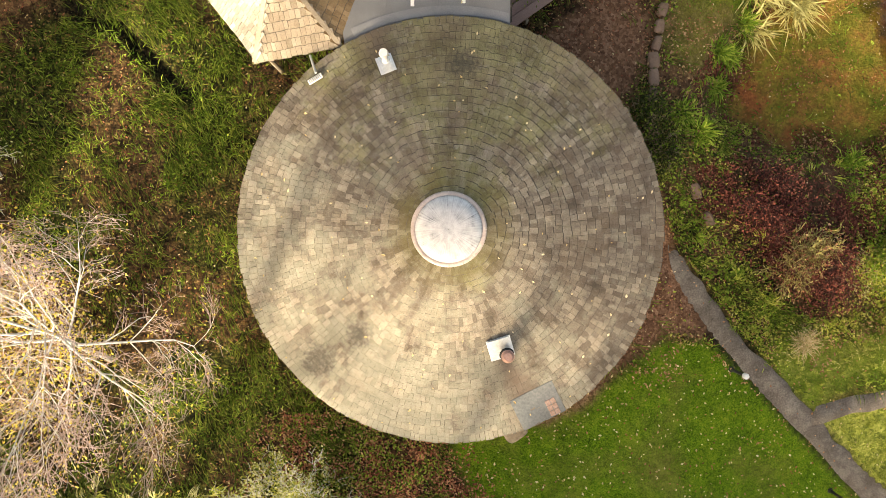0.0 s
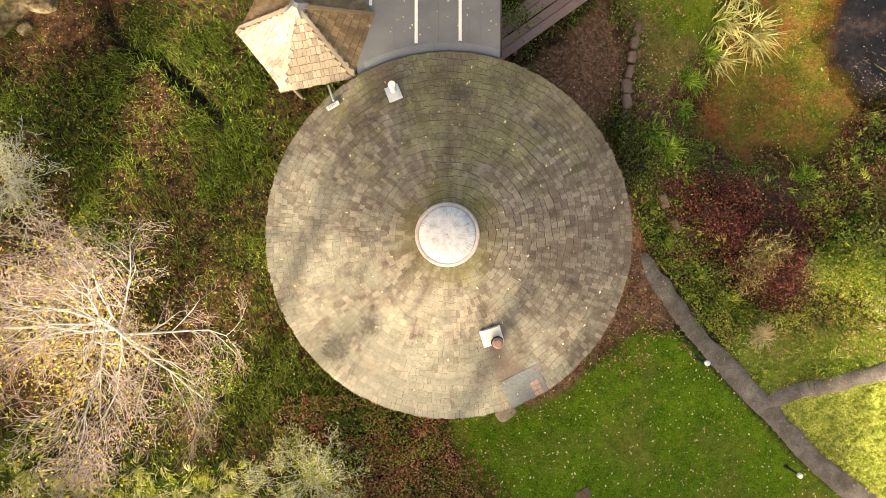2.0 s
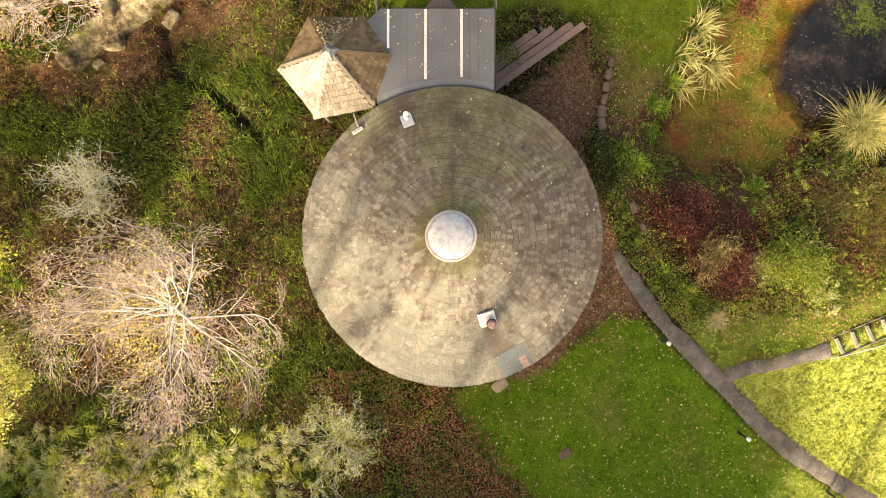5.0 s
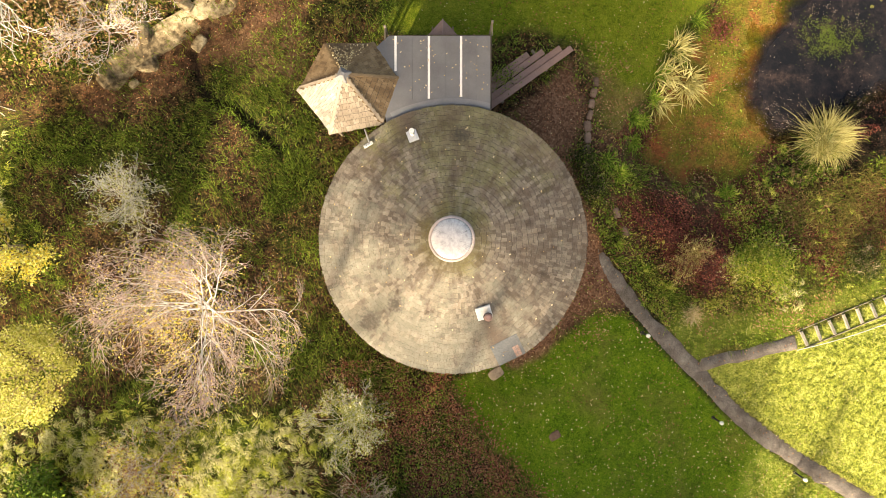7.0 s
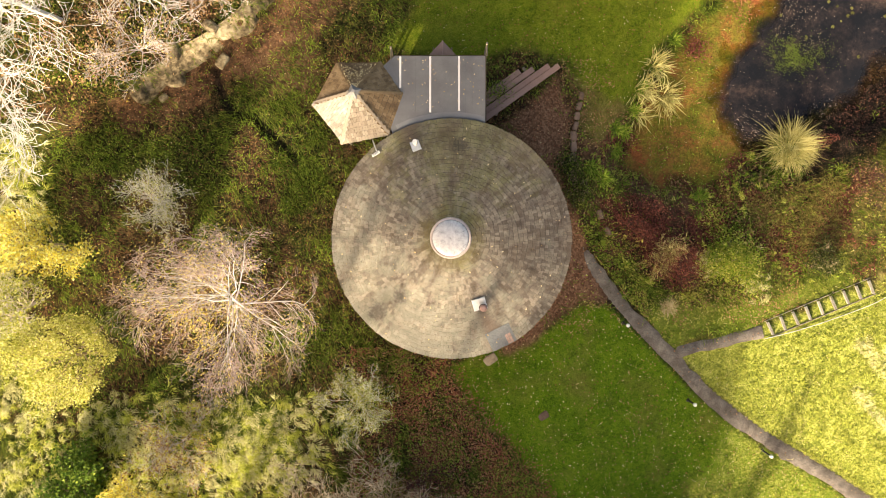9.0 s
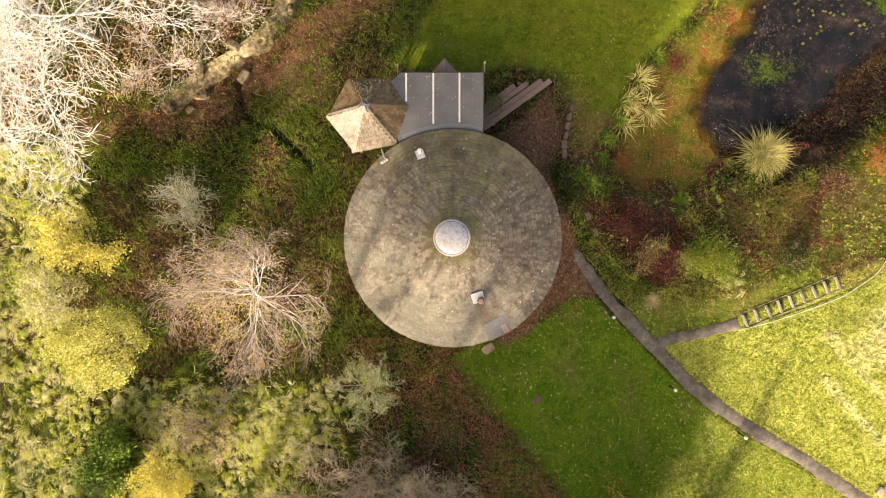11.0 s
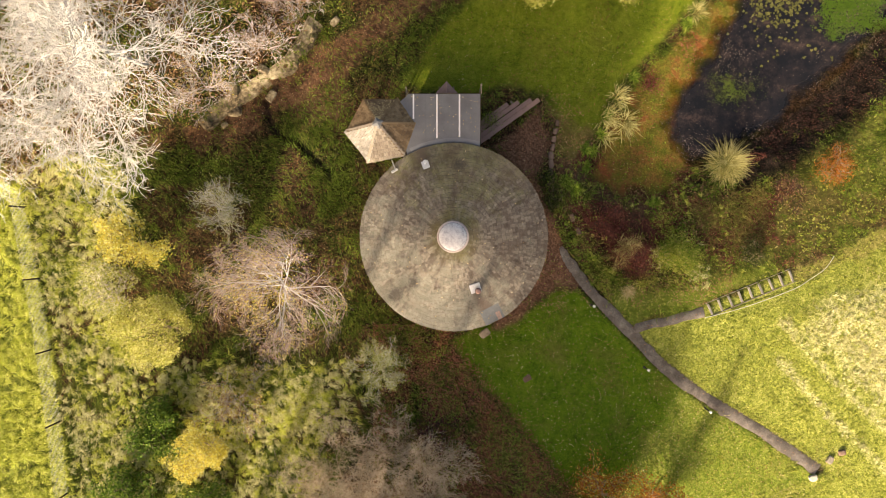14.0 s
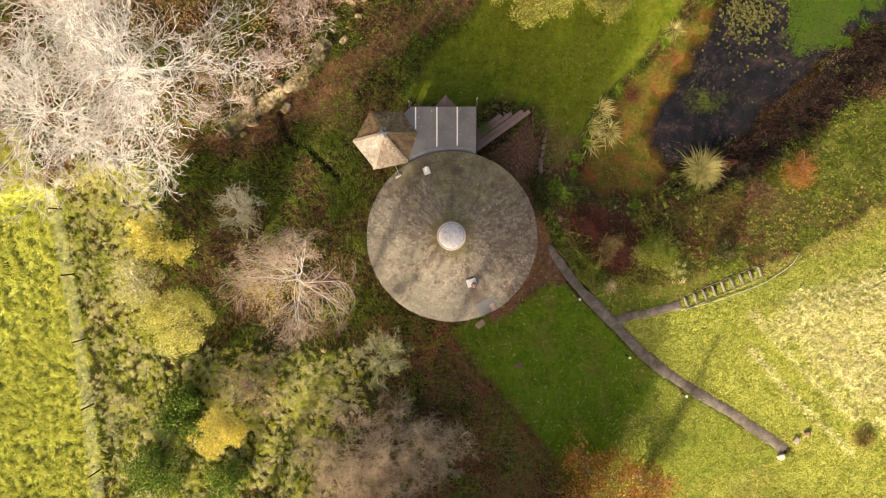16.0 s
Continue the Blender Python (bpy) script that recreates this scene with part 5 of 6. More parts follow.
leaf_carpet("bed_plants", 26000, lambda x, y: open_ground(x, y) * (1 - masks(x, y)["mud"]) * (1 - masks(x, y)["lawn"]) * (1 - 0.95 * masks(x, y)["dirt"]) * (1 - 0.85 * step(inside(x, y, RED_BED), -0.4, 0.3)) * step(rough_noise(x, y, 0.8, 331), 0.44, 0.58), 0.075, 0.14, "lime_leaf", "olive-green low leaves of the pond bed", "bed plants", (6.3, 14.5, -4.2, 3.6))
for count, mat, seed, label in ((260, "green_weed", 351, "bright green grass clumps in the pond bed"), (150, "lime_grass", 353, "yellow-green grass clumps in the pond bed"), (70, "rust_leaf", 355, "tan withered clumps in the pond bed")):
    P, F = tufts(count, (6.4, 19.0, -3.2, 5.2), lambda x, y: open_ground(x, y) * (1 - masks(x, y)["dirt"]) * (1 - masks(x, y)["mud"]) * (1 - 0.9 * step(inside(x, y, RED_BED), -0.3, 0.3)) * step(rough_noise(x, y, 0.7, seed), 0.44, 0.58), 0.34, 0.035, 14, seed, 1.2, 1.5)
    stuff("bed_grass", P, F, mat, label, "grass")
# added pale blades that paint the sunlit highlights of the yellow-green shrub
P, F = tufts(420, (12.6, 16.5, -3.4, -0.3), lambda x, y: step(rough_noise(x, y, 0.8, 333), 0.42, 0.58), 0.40, 0.03, 16, 335, 1.2, 1.5)
stuff("rank_grass", P, F, "pale_tuft", "pale grass tufts added as highlights on the yellow-green shrub", "grass")
x, y = scatter(3500, 12, 22, -2, 5, lambda x, y: step(inside(x, y, BROWN_BED), -0.4, 0.5) * step(rough_noise(x, y, 0.9, 231), 0.38, 0.6), R)
P, F = blades(x, y, ground_z(x, y), 0.5 * band_height(x, y), 0.03, 0.7, R, 6, 0.5, 0.12)
stuff("dry_grass", P, F, "withered", "brown withered grass above the pond bank", "grass")
leaf_carpet("fallen_leaves", 15000, lambda x, y: open_ground(x, y) * (inside(x, y, LAWN) < 0) * (inside(x, y, FIELD) < 0) * (1 - masks(x, y)["mud"]) * (1 - sunny(x, y)) * (1 - 0.8 * (inside(x, y, RED_BED) > 0)) * (inside(x, y, DARK_BANK) < 0) * step(rough_noise(x, y, 0.5, 233), 0.3, 0.6), 0.065, 0.10, "litter_leaf", "red-brown fallen leaves caught in the rough grass", "leaves", (-24, 14, -16, 16), flat=0.8)
leaf_carpet("leaf_litter", 120000, lambda x, y: open_ground(x, y) * masks(x, y)["litter"] * (0.25 + 0.75 * step(rough_noise(x, y, 0.8, 111), 0.4, 0.6)), 0.06, 0.03, "litter_leaf", "red-brown fallen leaves", "leaves", flat=0.8)
leaf_carpet("leaf_litter", 90000, lambda x, y: open_ground(x, y) * masks(x, y)["litter"] * (0.3 + 0.7 * step(rough_noise(x, y, 0.9, 117), 0.35, 0.6)), 0.06, 0.03, "litter_leaf", "deep drift of red-brown leaves beneath the trees", "leaves", (-5, 11, -21, -5), flat=0.8)
leaf_carpet("leaf_litter", 16000, lambda x, y: step(inside(x, y, DARK_BANK), -0.3, 0.5) * (0.3 + 0.7 * rough_noise(x, y, 0.9, 119)), 0.10, 0.12, "bank_leaf", "dark leaves on the pond bank, toned for its shade", "leaves", (14, 36, 1, 17))
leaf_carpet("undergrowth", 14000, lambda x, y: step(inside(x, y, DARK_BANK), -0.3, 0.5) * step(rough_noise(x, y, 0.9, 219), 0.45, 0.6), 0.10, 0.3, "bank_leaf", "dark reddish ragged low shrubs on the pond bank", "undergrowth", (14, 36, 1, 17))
leaf_carpet("fallen_leaves", 17000, lambda x, y: (0.25 + 0.6 * rough_noise(x, y, 0.3, 121)) * (1 - 0.7 * masks(x, y)["mud"]) * (inside(x, y, POND) < 0) * (inside(x, y, DARK_BANK) < -0.3), 0.065, 0.01, "pale_leaf", "scattered pale fallen leaves", "leaves", flat=0.9)
leaf_carpet("leaf_litter", 9000, lambda x, y: open_ground(x, y) * masks(x, y)["litter"] * step(rough_noise(x, y, 0.8, 261), 0.42, 0.62), 0.07, 0.03, "tan_leaf", "tan fallen leaves beneath the trees", "leaves", (-8, 11, -21, -5), flat=0.8)
leaf_carpet("fallen_leaves", 2400, lambda x, y: (inside(x, y, LAWN) > 0) * step(rough_noise(x, y, 0.5, 271), 0.35, 0.65), 0.075, 0.012, "tan_leaf", "tan leaves on the lawn", "leaves", (-1, 26, -20, -3), flat=0.9)
leaf_carpet("fallen_leaves", 2000, lambda x, y: (inside(x, y, LAWN) > 0) * 0.9, 0.07, 0.012, "litter_leaf", "brown leaves on the lawn", "leaves", (-1, 26, -20, -3), flat=0.9)
leaf_carpet("fallen_leaves", 3400, lambda x, y: (inside(x, y, LAWN) > 0) * 0.5, 0.085, 0.012, "pale_leaf", "pale yellow leaves on the lawn", "leaves", (-1, 26, -20, -3), flat=0.9)
leaf_carpet("leaf_litter", 36000, lambda x, y: np.exp(-(line_dist(x, y, [(-0.3, -6.3), (1.6, -9.1), (4.6, -12.4), (7.8, -16.7), (10, -20)]) / 0.45) ** 2), 0.08, 0.10, "litter_leaf", "drift of red leaves along the lawn edge", "leaves", (-3, 12, -21, -5), flat=0.8)


def under_trees(x, y):
    return open_ground(x, y) * step(-inside(x, y, LAWN), 0.0, 0.4) * (inside(x, y, FIELD) < 0)


leaf_carpet("undergrowth", 34000, lambda x, y: under_trees(x, y) * (0.2 + 0.8 * step(rough_noise(x, y, 0.6, 341), 0.42, 0.58)), 0.075, 0.26, "green_weed", "fresh green low leaves under the trees", "undergrowth", (-5, 9, -18, -5.4), flat=0.7)
leaf_carpet("leaf_litter", 52000, lambda x, y: under_trees(x, y) * step(rough_noise(x, y, 0.7, 343), 0.40, 0.60), 0.075, 0.30, "litter_leaf", "red-brown leaves caught on the undergrowth", "leaves", (-5, 9, -18, -5.4), flat=0.8)
leaf_carpet("leaf_litter", 16000, lambda x, y: under_trees(x, y) * step(rough_noise(x, y, 0.5, 345), 0.38, 0.60), 0.07, 0.34, "tan_leaf", "tan leaves caught on the undergrowth", "leaves", (-6, 9, -18, -5.4), flat=0.8)

x, y = scatter(5000, 5, 26, -17, 2, lambda x, y: 0.35 * (np.minimum(line_dist(x, y, PATH), line_dist(x, y, BRANCH)) < 0.36), R)
P, F = leaves(np.stack([x, y, ground_z(x, y) + 0.09], 1), 0.075, R, 0.9)
stuff("fallen_leaves", P, F, "tan_leaf", "tan fallen leaves on the gravel path", "leaves")

# lawns and fields
x, y = scatter(32000, -4, 26, -20, 20, lambda x, y: open_ground(x, y) * masks(x, y)["lawn"] * (1 - 0.55 * masks(x, y)["thin"]) * (1 - masks(x, y)["dirt"]) * (1 - masks(x, y)["mud"]), R)
P, F = blades(x, y, ground_z(x, y), np.full(len(x), 0.10), 0.018, 0.7, R, 6, 0.3, 0.06)
stuff("lawn_grass", P, F, "lawn_blade", "short mown green lawn grass", "grass")
P, F = tufts(11000, (-38, -20, -22, 10), lambda x, y: step(masks(x, y)["west"], 0.5, 0.9) * (0.35 + 0.65 * step(rough_noise(x, y, 0.55, 133), 0.36, 0.58)), 0.55, 0.045, 14, 305, 0.3, 0.7)
stuff("west_field_grass", P, F, "lime_grass", "tall clumpy yellow-green field grass behind the fence", "grass")
P, F = tufts(34000, (8, 36, -21, 18), lambda x, y: open_ground(x, y) * masks(x, y)["field"] * (1 - 0.8 * masks(x, y)["dirt"]) * (0.2 + 0.8 * step(rough_noise(x, y, 1.5, 131), 0.38, 0.58)) * (1 - 0.5 * masks(x, y)["bleached"]), 0.17, 0.024, 12, 309, -0.5, 1.2)
stuff("field_grass", P, F, "field_blade", "yellow-green meadow grass", "grass")
VERGE = [(px + 0.34, py + 0.42) for px, py in PATH[7:]]
P, F = tufts(26000, (9, 26, -16, -3), lambda x, y: np.exp(-(line_dist(x, y, VERGE) / 0.09) ** 2), 0.17, 0.022, 9, 313, -2.2, 0.8)
stuff("verge_grass", P, F, "field_blade", "pale grass hanging over the edge of the path", "grass")
x, y = scatter(9000, 8, 36, -21, 14, lambda x, y: open_ground(x, y) * masks(x, y)["field"] * step(rough_noise(x, y, 0.35, 151), 0.5, 0.7), R)
P, F = blades(x, y, ground_z(x, y), np.full(len(x), 0.3), 0.02, 0.6, R, 6, 0.5, 0.1)
stuff("dry_grass", P, F, "straw", "dry straw-coloured grass tussocks", "grass")

P, F = tufts(7500, (20, 36, -16, 6), lambda x, y: open_ground(x, y) * masks(x, y)["field"] * masks(x, y)["bleached"] * (0.3 + 0.7 * step(rough_noise(x, y, 0.9, 311), 0.4, 0.6)), 0.28, 0.04, 12, 307, -0.5, 0.8)
stuff("meadow_tussocks", P, F, "pale_tuft", "pale rough grass clumps in the meadow", "grass")

# pond plants
x, y = scatter(170000, 22, 36, 10, 24, lambda x, y: (inside(x, y, POND) > -0.3) * step(inside(x, y, [(23.4, 16.6), (24.4, 14.5), (25.7, 13.1), (26.5, 14.1), (28.4, 15.0), (33, 18), (37, 25), (24, 25)]) + (rough_noise(x, y, 0.8, 161) - 0.5) * 3, -0.7, 0.9), R)
P, F = leaves(np.stack([x, y, np.full(len(x), WATER_Z + 0.012)], 1), 0.075, R, 0.95)
stuff("duckweed", P, F, "duckweed", "bright green duckweed floating on the pond", "duckweed")
x, y = scatter(110000, 13, 25, 6, 18, lambda x, y: (inside(x, y, POND) > 0.2) * np.maximum(np.exp(-(((x - 18.2) / 1.1) ** 2 + ((y - 9.7) / 0.7) ** 2)) * (0.2 + step(rough_noise(x, y, 1.6, 163), 0.4, 0.6)), 0), R)
P, F = leaves(np.stack([x, y, np.full(len(x), WATER_Z + 0.01)], 1), 0.06, R, 0.95)
stuff("pond_weed", P, F, "pond_weed", "green patch of pond weed", "pond weed")
x, y = scatter(16000, 13, 28, 4, 20, lambda x, y: (inside(x, y, POND) > 0.0) * (0.06 + 0.8 * step(rough_noise(x, y, 0.5, 171), 0.55, 0.72)), R)
P, F = leaves(np.stack([x, y, np.full(len(x), WATER_Z + 0.015)], 1), 0.05, R, 0.95)
stuff("floating_leaves", P, F, "drift_leaf", "pale leaves floating on the pond", "leaves")


def lily_pads():
    rng = random.Random(5)
    V_, F_ = [], []
    n = 0
    while n < 560:
        x, y = rng.gauss(21.2, 1.15), rng.gauss(15.9, 0.95)
        if rng.random() > 0.88:
            x, y = rng.gauss(21.2, 2.2), rng.gauss(13.1, 1.6)
        if float(inside(np.array(x), np.array(y), POND)) < 0.3:
            continue
        r, a0, k = rng.uniform(0.05, 0.115), rng.random() * 6.28, len(V_)
        V_.append((x, y, WATER_Z + 0.012))
        for j in range(11):
            a = a0 + 0.35 + (2 * math.pi - 0.7) * j / 10
            V_.append((x + r * math.cos(a), y + r * math.sin(a), WATER_Z + 0.02 + rng.uniform(0, 0.012)))
        F_ += [(k, k + 1 + j, k + 2 + j) for j in range(10)]
        n += 1
    stuff("lily_pads", np.array(V_), np.array(F_), "lily", "yellowing green lily pads", "lily pads")


lily_pads()


def tussock(x, y, radius, n, mat, label, seed, up=0.7, width=0.035, name="grass_tussock", fall=None):
    rng = np.random.RandomState(seed)
    z = float(ground_z(x, y))
    th, rr = rng.rand(n) * 2 * np.pi, radius * 0.28 * np.sqrt(rng.rand(n))
    px, py = x + rr * np.cos(th), y + rr * np.sin(th)
    cluster = (rng.randint(0, 9, n) * 0.7 + rng.rand()) + rng.randn(n) * 0.35
    th = np.where(rng.rand(n) < 0.65, th, cluster)
    if fall is not None:
        th = np.where(rng.rand(n) < 0.7, fall + rng.randn(n) * 0.6, th)
    lean = np.clip(rng.uniform(up - 0.45, 1.4, n), 0.15, 1.4)
    P, F = blades(px, py, np.full(n, z), np.full(n, radius), width, lean, rng, 1, 0.55, 0.08, heading=th)
    ob = new(name, mesh_of(name, P, F, M[mat]))
    return tagged(ob, label, "tussock grass")


tussock(17.7, 4.85, 1.75, 1300, "straw", "large pale straw-coloured sedge tussock by the pond", 1, 0.7, 0.034, fall=-0.9)
tussock(17.5, 4.1, 1.5, 150, "rough_grass", "drooping green sedge under the pale tussock", 2, 0.4)
tussock(11.2, 7.4, 1.25, 150, "straw", "pale straw-coloured sedge clump at the pond edge", 3, 0.6, 0.06, fall=-0.8)
tussock(9.75, 6.6, 1.2, 70, "straw", "pale thin sedge clump at the pond edge", 4, 0.5, 0.06, fall=-0.6)
tussock(9.8, 7.8, 1.3, 80, "straw", "pale sedge clump leaning over the mud", 5, 0.5, 0.06, fall=-0.5)
tussock(10.5, 9.0, 1.2, 110, "straw", "yellowish sedge clump at the pond edge", 6, 0.5, 0.06, fall=0.6)
tussock(15.8, 14.7, 0.9, 140, "straw", "small pale sedge clump at the pond edge", 7, 0.5)
leaf_carpet("mud_plants", 7000, lambda x, y: np.exp(-(np.hypot(x - 12.8, y - 10.1) / 0.55) ** 2), 0.09, 0.10, "maroon_leaf", "dark red low plants on the mud", "mud plants", (11, 14.5, 8.5, 11.7))
leaf_carpet("mud_plants", 4000, lambda x, y: np.exp(-(np.hypot((x - 15.3) / 0.6, (y - 12.4) / 0.9)) ** 2), 0.09, 0.08, "litter_leaf", "red low plants at the pond edge", "mud plants", (13, 17.5, 9.7, 15))
leaf_carpet("mud_plants", 2600, lambda x, y: np.exp(-(np.hypot((x - 11.4) / 0.5, (y - 5.2) / 1.0)) ** 2) * rough_noise(x, y, 2, 241), 0.07, 0.02, "litter_leaf", "red-brown leaves sunk in the mud", "mud plants", (9.5, 13.5, 3, 7.5), flat=0.9)
leaf_carpet("mud_plants", 6000, lambda x, y: np.maximum(0, 1 - np.abs(inside(x, y, MUD)) / 0.7) * step(rough_noise(x, y, 0.7, 243), 0.45, 0.6) * (x < 14), 0.09, 0.10, "green_weed", "green tufts along the muddy edge", "mud plants", (8, 17, 2, 15))
tussock(11.15, -3.5, 0.6, 300, "pale_leaf", "small pinkish tan tuft of dry stems", 8, 0.7, 0.016)
for k, (x, y) in enumerate(((9.4, 6.7), (8.5, 4.6), (9.8, 7.9), (11.6, 10.4), (7.0, 3.6), (15.2, 13.9), (8.3, 5.6), (7.6, 3.0), (8.9, 5.6), (13.0, 2.2))):
    tussock(x, y, 0.55, 160, "green_weed", "bright green leafy clump beside the pond", 20 + k, 0.5, 0.05, "leafy_clump")


tussock(29.9, -14.6, 0.9, 420, "withered", "heap of brown withered stalks in the meadow", 41, 0.4, 0.03, "stalk_heap")


# trees
def grow(rng, base, height, spread, limbs, levels, fork=0.3, rise=0.5, wild=0.28, kids=(6, 5, 4), stems=1, first=0.09, lean=(0, 0)):
    """Segments (p, q, rp, rq, level) of a branching plant."""
    segs, tips = [], []

    def branch(p, d_, length, r, level):
        n = 5 if level < 3 else 3 if level < 4 else 2
        q, nodes = p, []
        for i in range(n):
            d_ = (d_ + Vector((rng.gauss(0, wild), rng.gauss(0, wild), rng.gauss(0.05, wild * 0.7)))).normalized()
            e = q + d_ * (length / n)
            if e.z < base.z + 0.25:
                e.z = base.z + 0.25
            t0, t1 = r * (1 - 0.7 * i / n), r * (1 - 0.7 * (i + 1) / n)
            segs.append((q, e, t0, t1, level))
            nodes.append((e, d_, t1))
            q = e
        if level >= levels - 1:
            tips.extend(n_[0] for n_ in nodes)
        if level < levels:
            k = kids[min(level - 1, len(kids) - 1)]
            for j in range(k):
                e, dd, rr = nodes[min(n - 1, int((j + 0.4 + rng.random()) * n / k))]
                side = Vector((rng.gauss(0, 1), rng.gauss(0, 1), rng.gauss(0.1, 0.6)))
                side = (side - dd * side.dot(dd)).normalized()
                nd = (dd * rng.uniform(0.6, 1.0) + side * rng.uniform(0.45, 0.9)).normalized()
                branch(e, nd, length * rng.uniform(0.38, 0.62), rr * 0.66, level + 1)

    for s in range(stems):
        b = base + Vector((rng.gauss(0, 0.15), rng.gauss(0, 0.15), 0)) * (stems > 1)
        line, r, n = [b], first, 6
        for i in range(n):
            e = line[-1] + Vector((lean[0] / n + rng.gauss(0, 0.06), lean[1] / n + rng.gauss(0, 0.06), height * (fork + 0.25) / n))
            segs.append((line[-1], e, r * (1 - 0.11 * i), r * (1 - 0.11 * (i + 1)), 0))
            line.append(e)
        for j in range(limbs):
            a = 2.4 * j + rng.uniform(-0.3, 0.3) + s
            t = (j + 0.5) / limbs
            k = (fork / (fork + 0.25)) * 0.8 + (1 - (fork / (fork + 0.25)) * 0.8) * t
            k = min(n - 1e-3, k * n)
            start = line[int(k)].lerp(line[int(k) + 1], k % 1)
            el = rise - 0.35 + 0.8 * t + rng.uniform(-0.2, 0.2)
            d_ = Vector((math.cos(a) * math.cos(el), math.sin(a) * math.cos(el), math.sin(el)))
            ln = 0.62 * (spread * math.cos(el) + (base.z + height - start.z) * max(0.15, math.sin(el))) * rng.uniform(0.8, 1.1)
            branch(start, d_, ln, r * rng.uniform(0.3, 0.5), 1)
    return segs, tips


def wood_mesh(name, segs, sides, mat):
    n = len(segs)
    A = np.array([s[0][:] for s in segs])
    B = np.array([s[1][:] for s in segs])
    ra, rb = np.array([s[2] for s in segs]), np.array([s[3] for s in segs])
    d_ = B - A
    d_ /= np.linalg.norm(d_, axis=1)[:, None] + 1e-9
    h = np.where(np.abs(d_[:, 2:3]) > 0.9, np.array([[1.0, 0, 0]]), np.array([[0, 0, 1.0]]))
    u = np.cross(d_, h)
    u /= np.linalg.norm(u, axis=1)[:, None]
    w = np.cross(d_, u)
    V_ = np.zeros((n, 2 * sides, 3))
    for j in range(sides):
        t = 2 * math.pi * j / sides
        o = u * math.cos(t) + w * math.sin(t)
        V_[:, j] = A + o * ra[:, None]
        V_[:, sides + j] = B + o * rb[:, None]
    b = np.arange(n)[:, None] * 2 * sides
    F_ = np.concatenate([b + np.array([[j, (j + 1) % sides, sides + (j + 1) % sides, sides + j]]) for j in range(sides)], 1).reshape(-1, 4)
    return mesh_of(name, V_.reshape(-1, 3), F_, mat, True)


def tree(name, x, y, height, spread, label, bark, seed, limbs=8, levels=4, leaf="", n_leaves=0, size=0.1, fork=0.3, rise=0.5, wild=0.28, kids=(6, 5, 4), stems=1, first=0.09, lean=(0, 0), thin=0.006, scatter_r=0.25, category="tree", second="", n_second=0, compact=0.0, twig="", tufted=1.0):
    rng = random.Random(seed)
    nr = np.random.RandomState(seed)
    z = float(ground_z(x, y))
    segs, tips = grow(rng, Vector((0, 0, -0.15)), height, spread, limbs, levels, fork, rise, wild, kids, stems, first, lean)
    if compact:
        def pull(p):
            r = math.hypot(p.x, p.y) + 1e-6
            f = compact * math.tanh(r / compact) / r
            top = 0.62 * height + 0.42 * height * math.sqrt(max(0.05, 1 - (r * f / compact) ** 2 * 0.8))
            return Vector((p.x * f, p.y * f, min(p.z, top)))
        segs = [(pull(a), pull(b), ra, rb, lv) for a, b, ra, rb, lv in segs]
        tips = [pull(p) for p in tips]
    segs = [(a, b, max(ra, thin), max(rb, thin), lv) for a, b, ra, rb, lv in segs]
    root = tagged(new(name), label, category)
    root.location = (x, y, z)
    piece("trunk", wood_mesh("trunk", [s for s in segs if s[4] < 3], 6, M[bark]), root)
    fine = [s for s in segs if s[4] >= 3]
    if fine:
        tagged(piece("twig_crown", wood_mesh("twig_crown", fine, 3, M[twig or bark]), root), kind="stuff")
    t = np.array([p[:] for p in tips])
    t = t[nr.rand(len(t)) < tufted] if tufted < 1 else t
    for mat, count in ((leaf, n_leaves), (second, n_second)):
        if count:
            c = t[nr.randint(0, len(t), count)] + nr.randn(count, 3) * scatter_r
            c[:, 2] = np.maximum(c[:, 2], 0.05)
            P, F = leaves(c, size, nr, 0.4)
            tagged(piece("crown", mesh_of("crown", P, F, M[mat]), root), kind="stuff")
    return root


tree("bare_tree", -18.2, 10.2, 15.0, 6.6, "large bare tree with pale lichened branches", "bark_white", 1, 17, 4, fork=0.45, rise=0.4, kids=(9, 7, 5), first=0.14, thin=0.0105, wild=0.33, lean=(0.8, -1.0))
tree("bare_tree", -23.0, 7.5, 12.0, 5.0, "pale bare tree beside the fence", "bark_white", 2, 13, 4, fork=0.4, rise=0.4, kids=(7, 6, 5), first=0.12, thin=0.011, wild=0.36)
tree("half_bare_tree", -10.1, -3.9, 8.6, 5.0, "nearly bare pinkish tree with white limbs and a few golden leaves", "bark_white", 3, 15, 4, "gold_leaf", 2200, 0.068, 0.36, 0.42, kids=(8, 7, 6), first=0.085, thin=0.005, wild=0.14, lean=(0.3, 1.7), second="rust_leaf", n_second=1600, compact=5.2, twig="twig_pink")
tree("golden_shrub", -11.4, -3.2, 3.0, 2.8, "low shrub with golden leaves under the bare tree", "bark_pink", 33, 12, 3, "gold_leaf", 1500, 0.10, 0.15, 0.4, first=0.04, category="shrub", second="rust_leaf", n_second=1200)
tree("yellow_tree", -19.0, -0.3, 5.6, 1.9, "slim tree with golden yellow autumn leaves", "bark_brown", 4, 11, 3, "gold_leaf", 2600, 0.12, 0.25, 0.6, first=0.08, second="yellow_leaf", n_second=2600, compact=1.9, scatter_r=0.16, tufted=0.4)
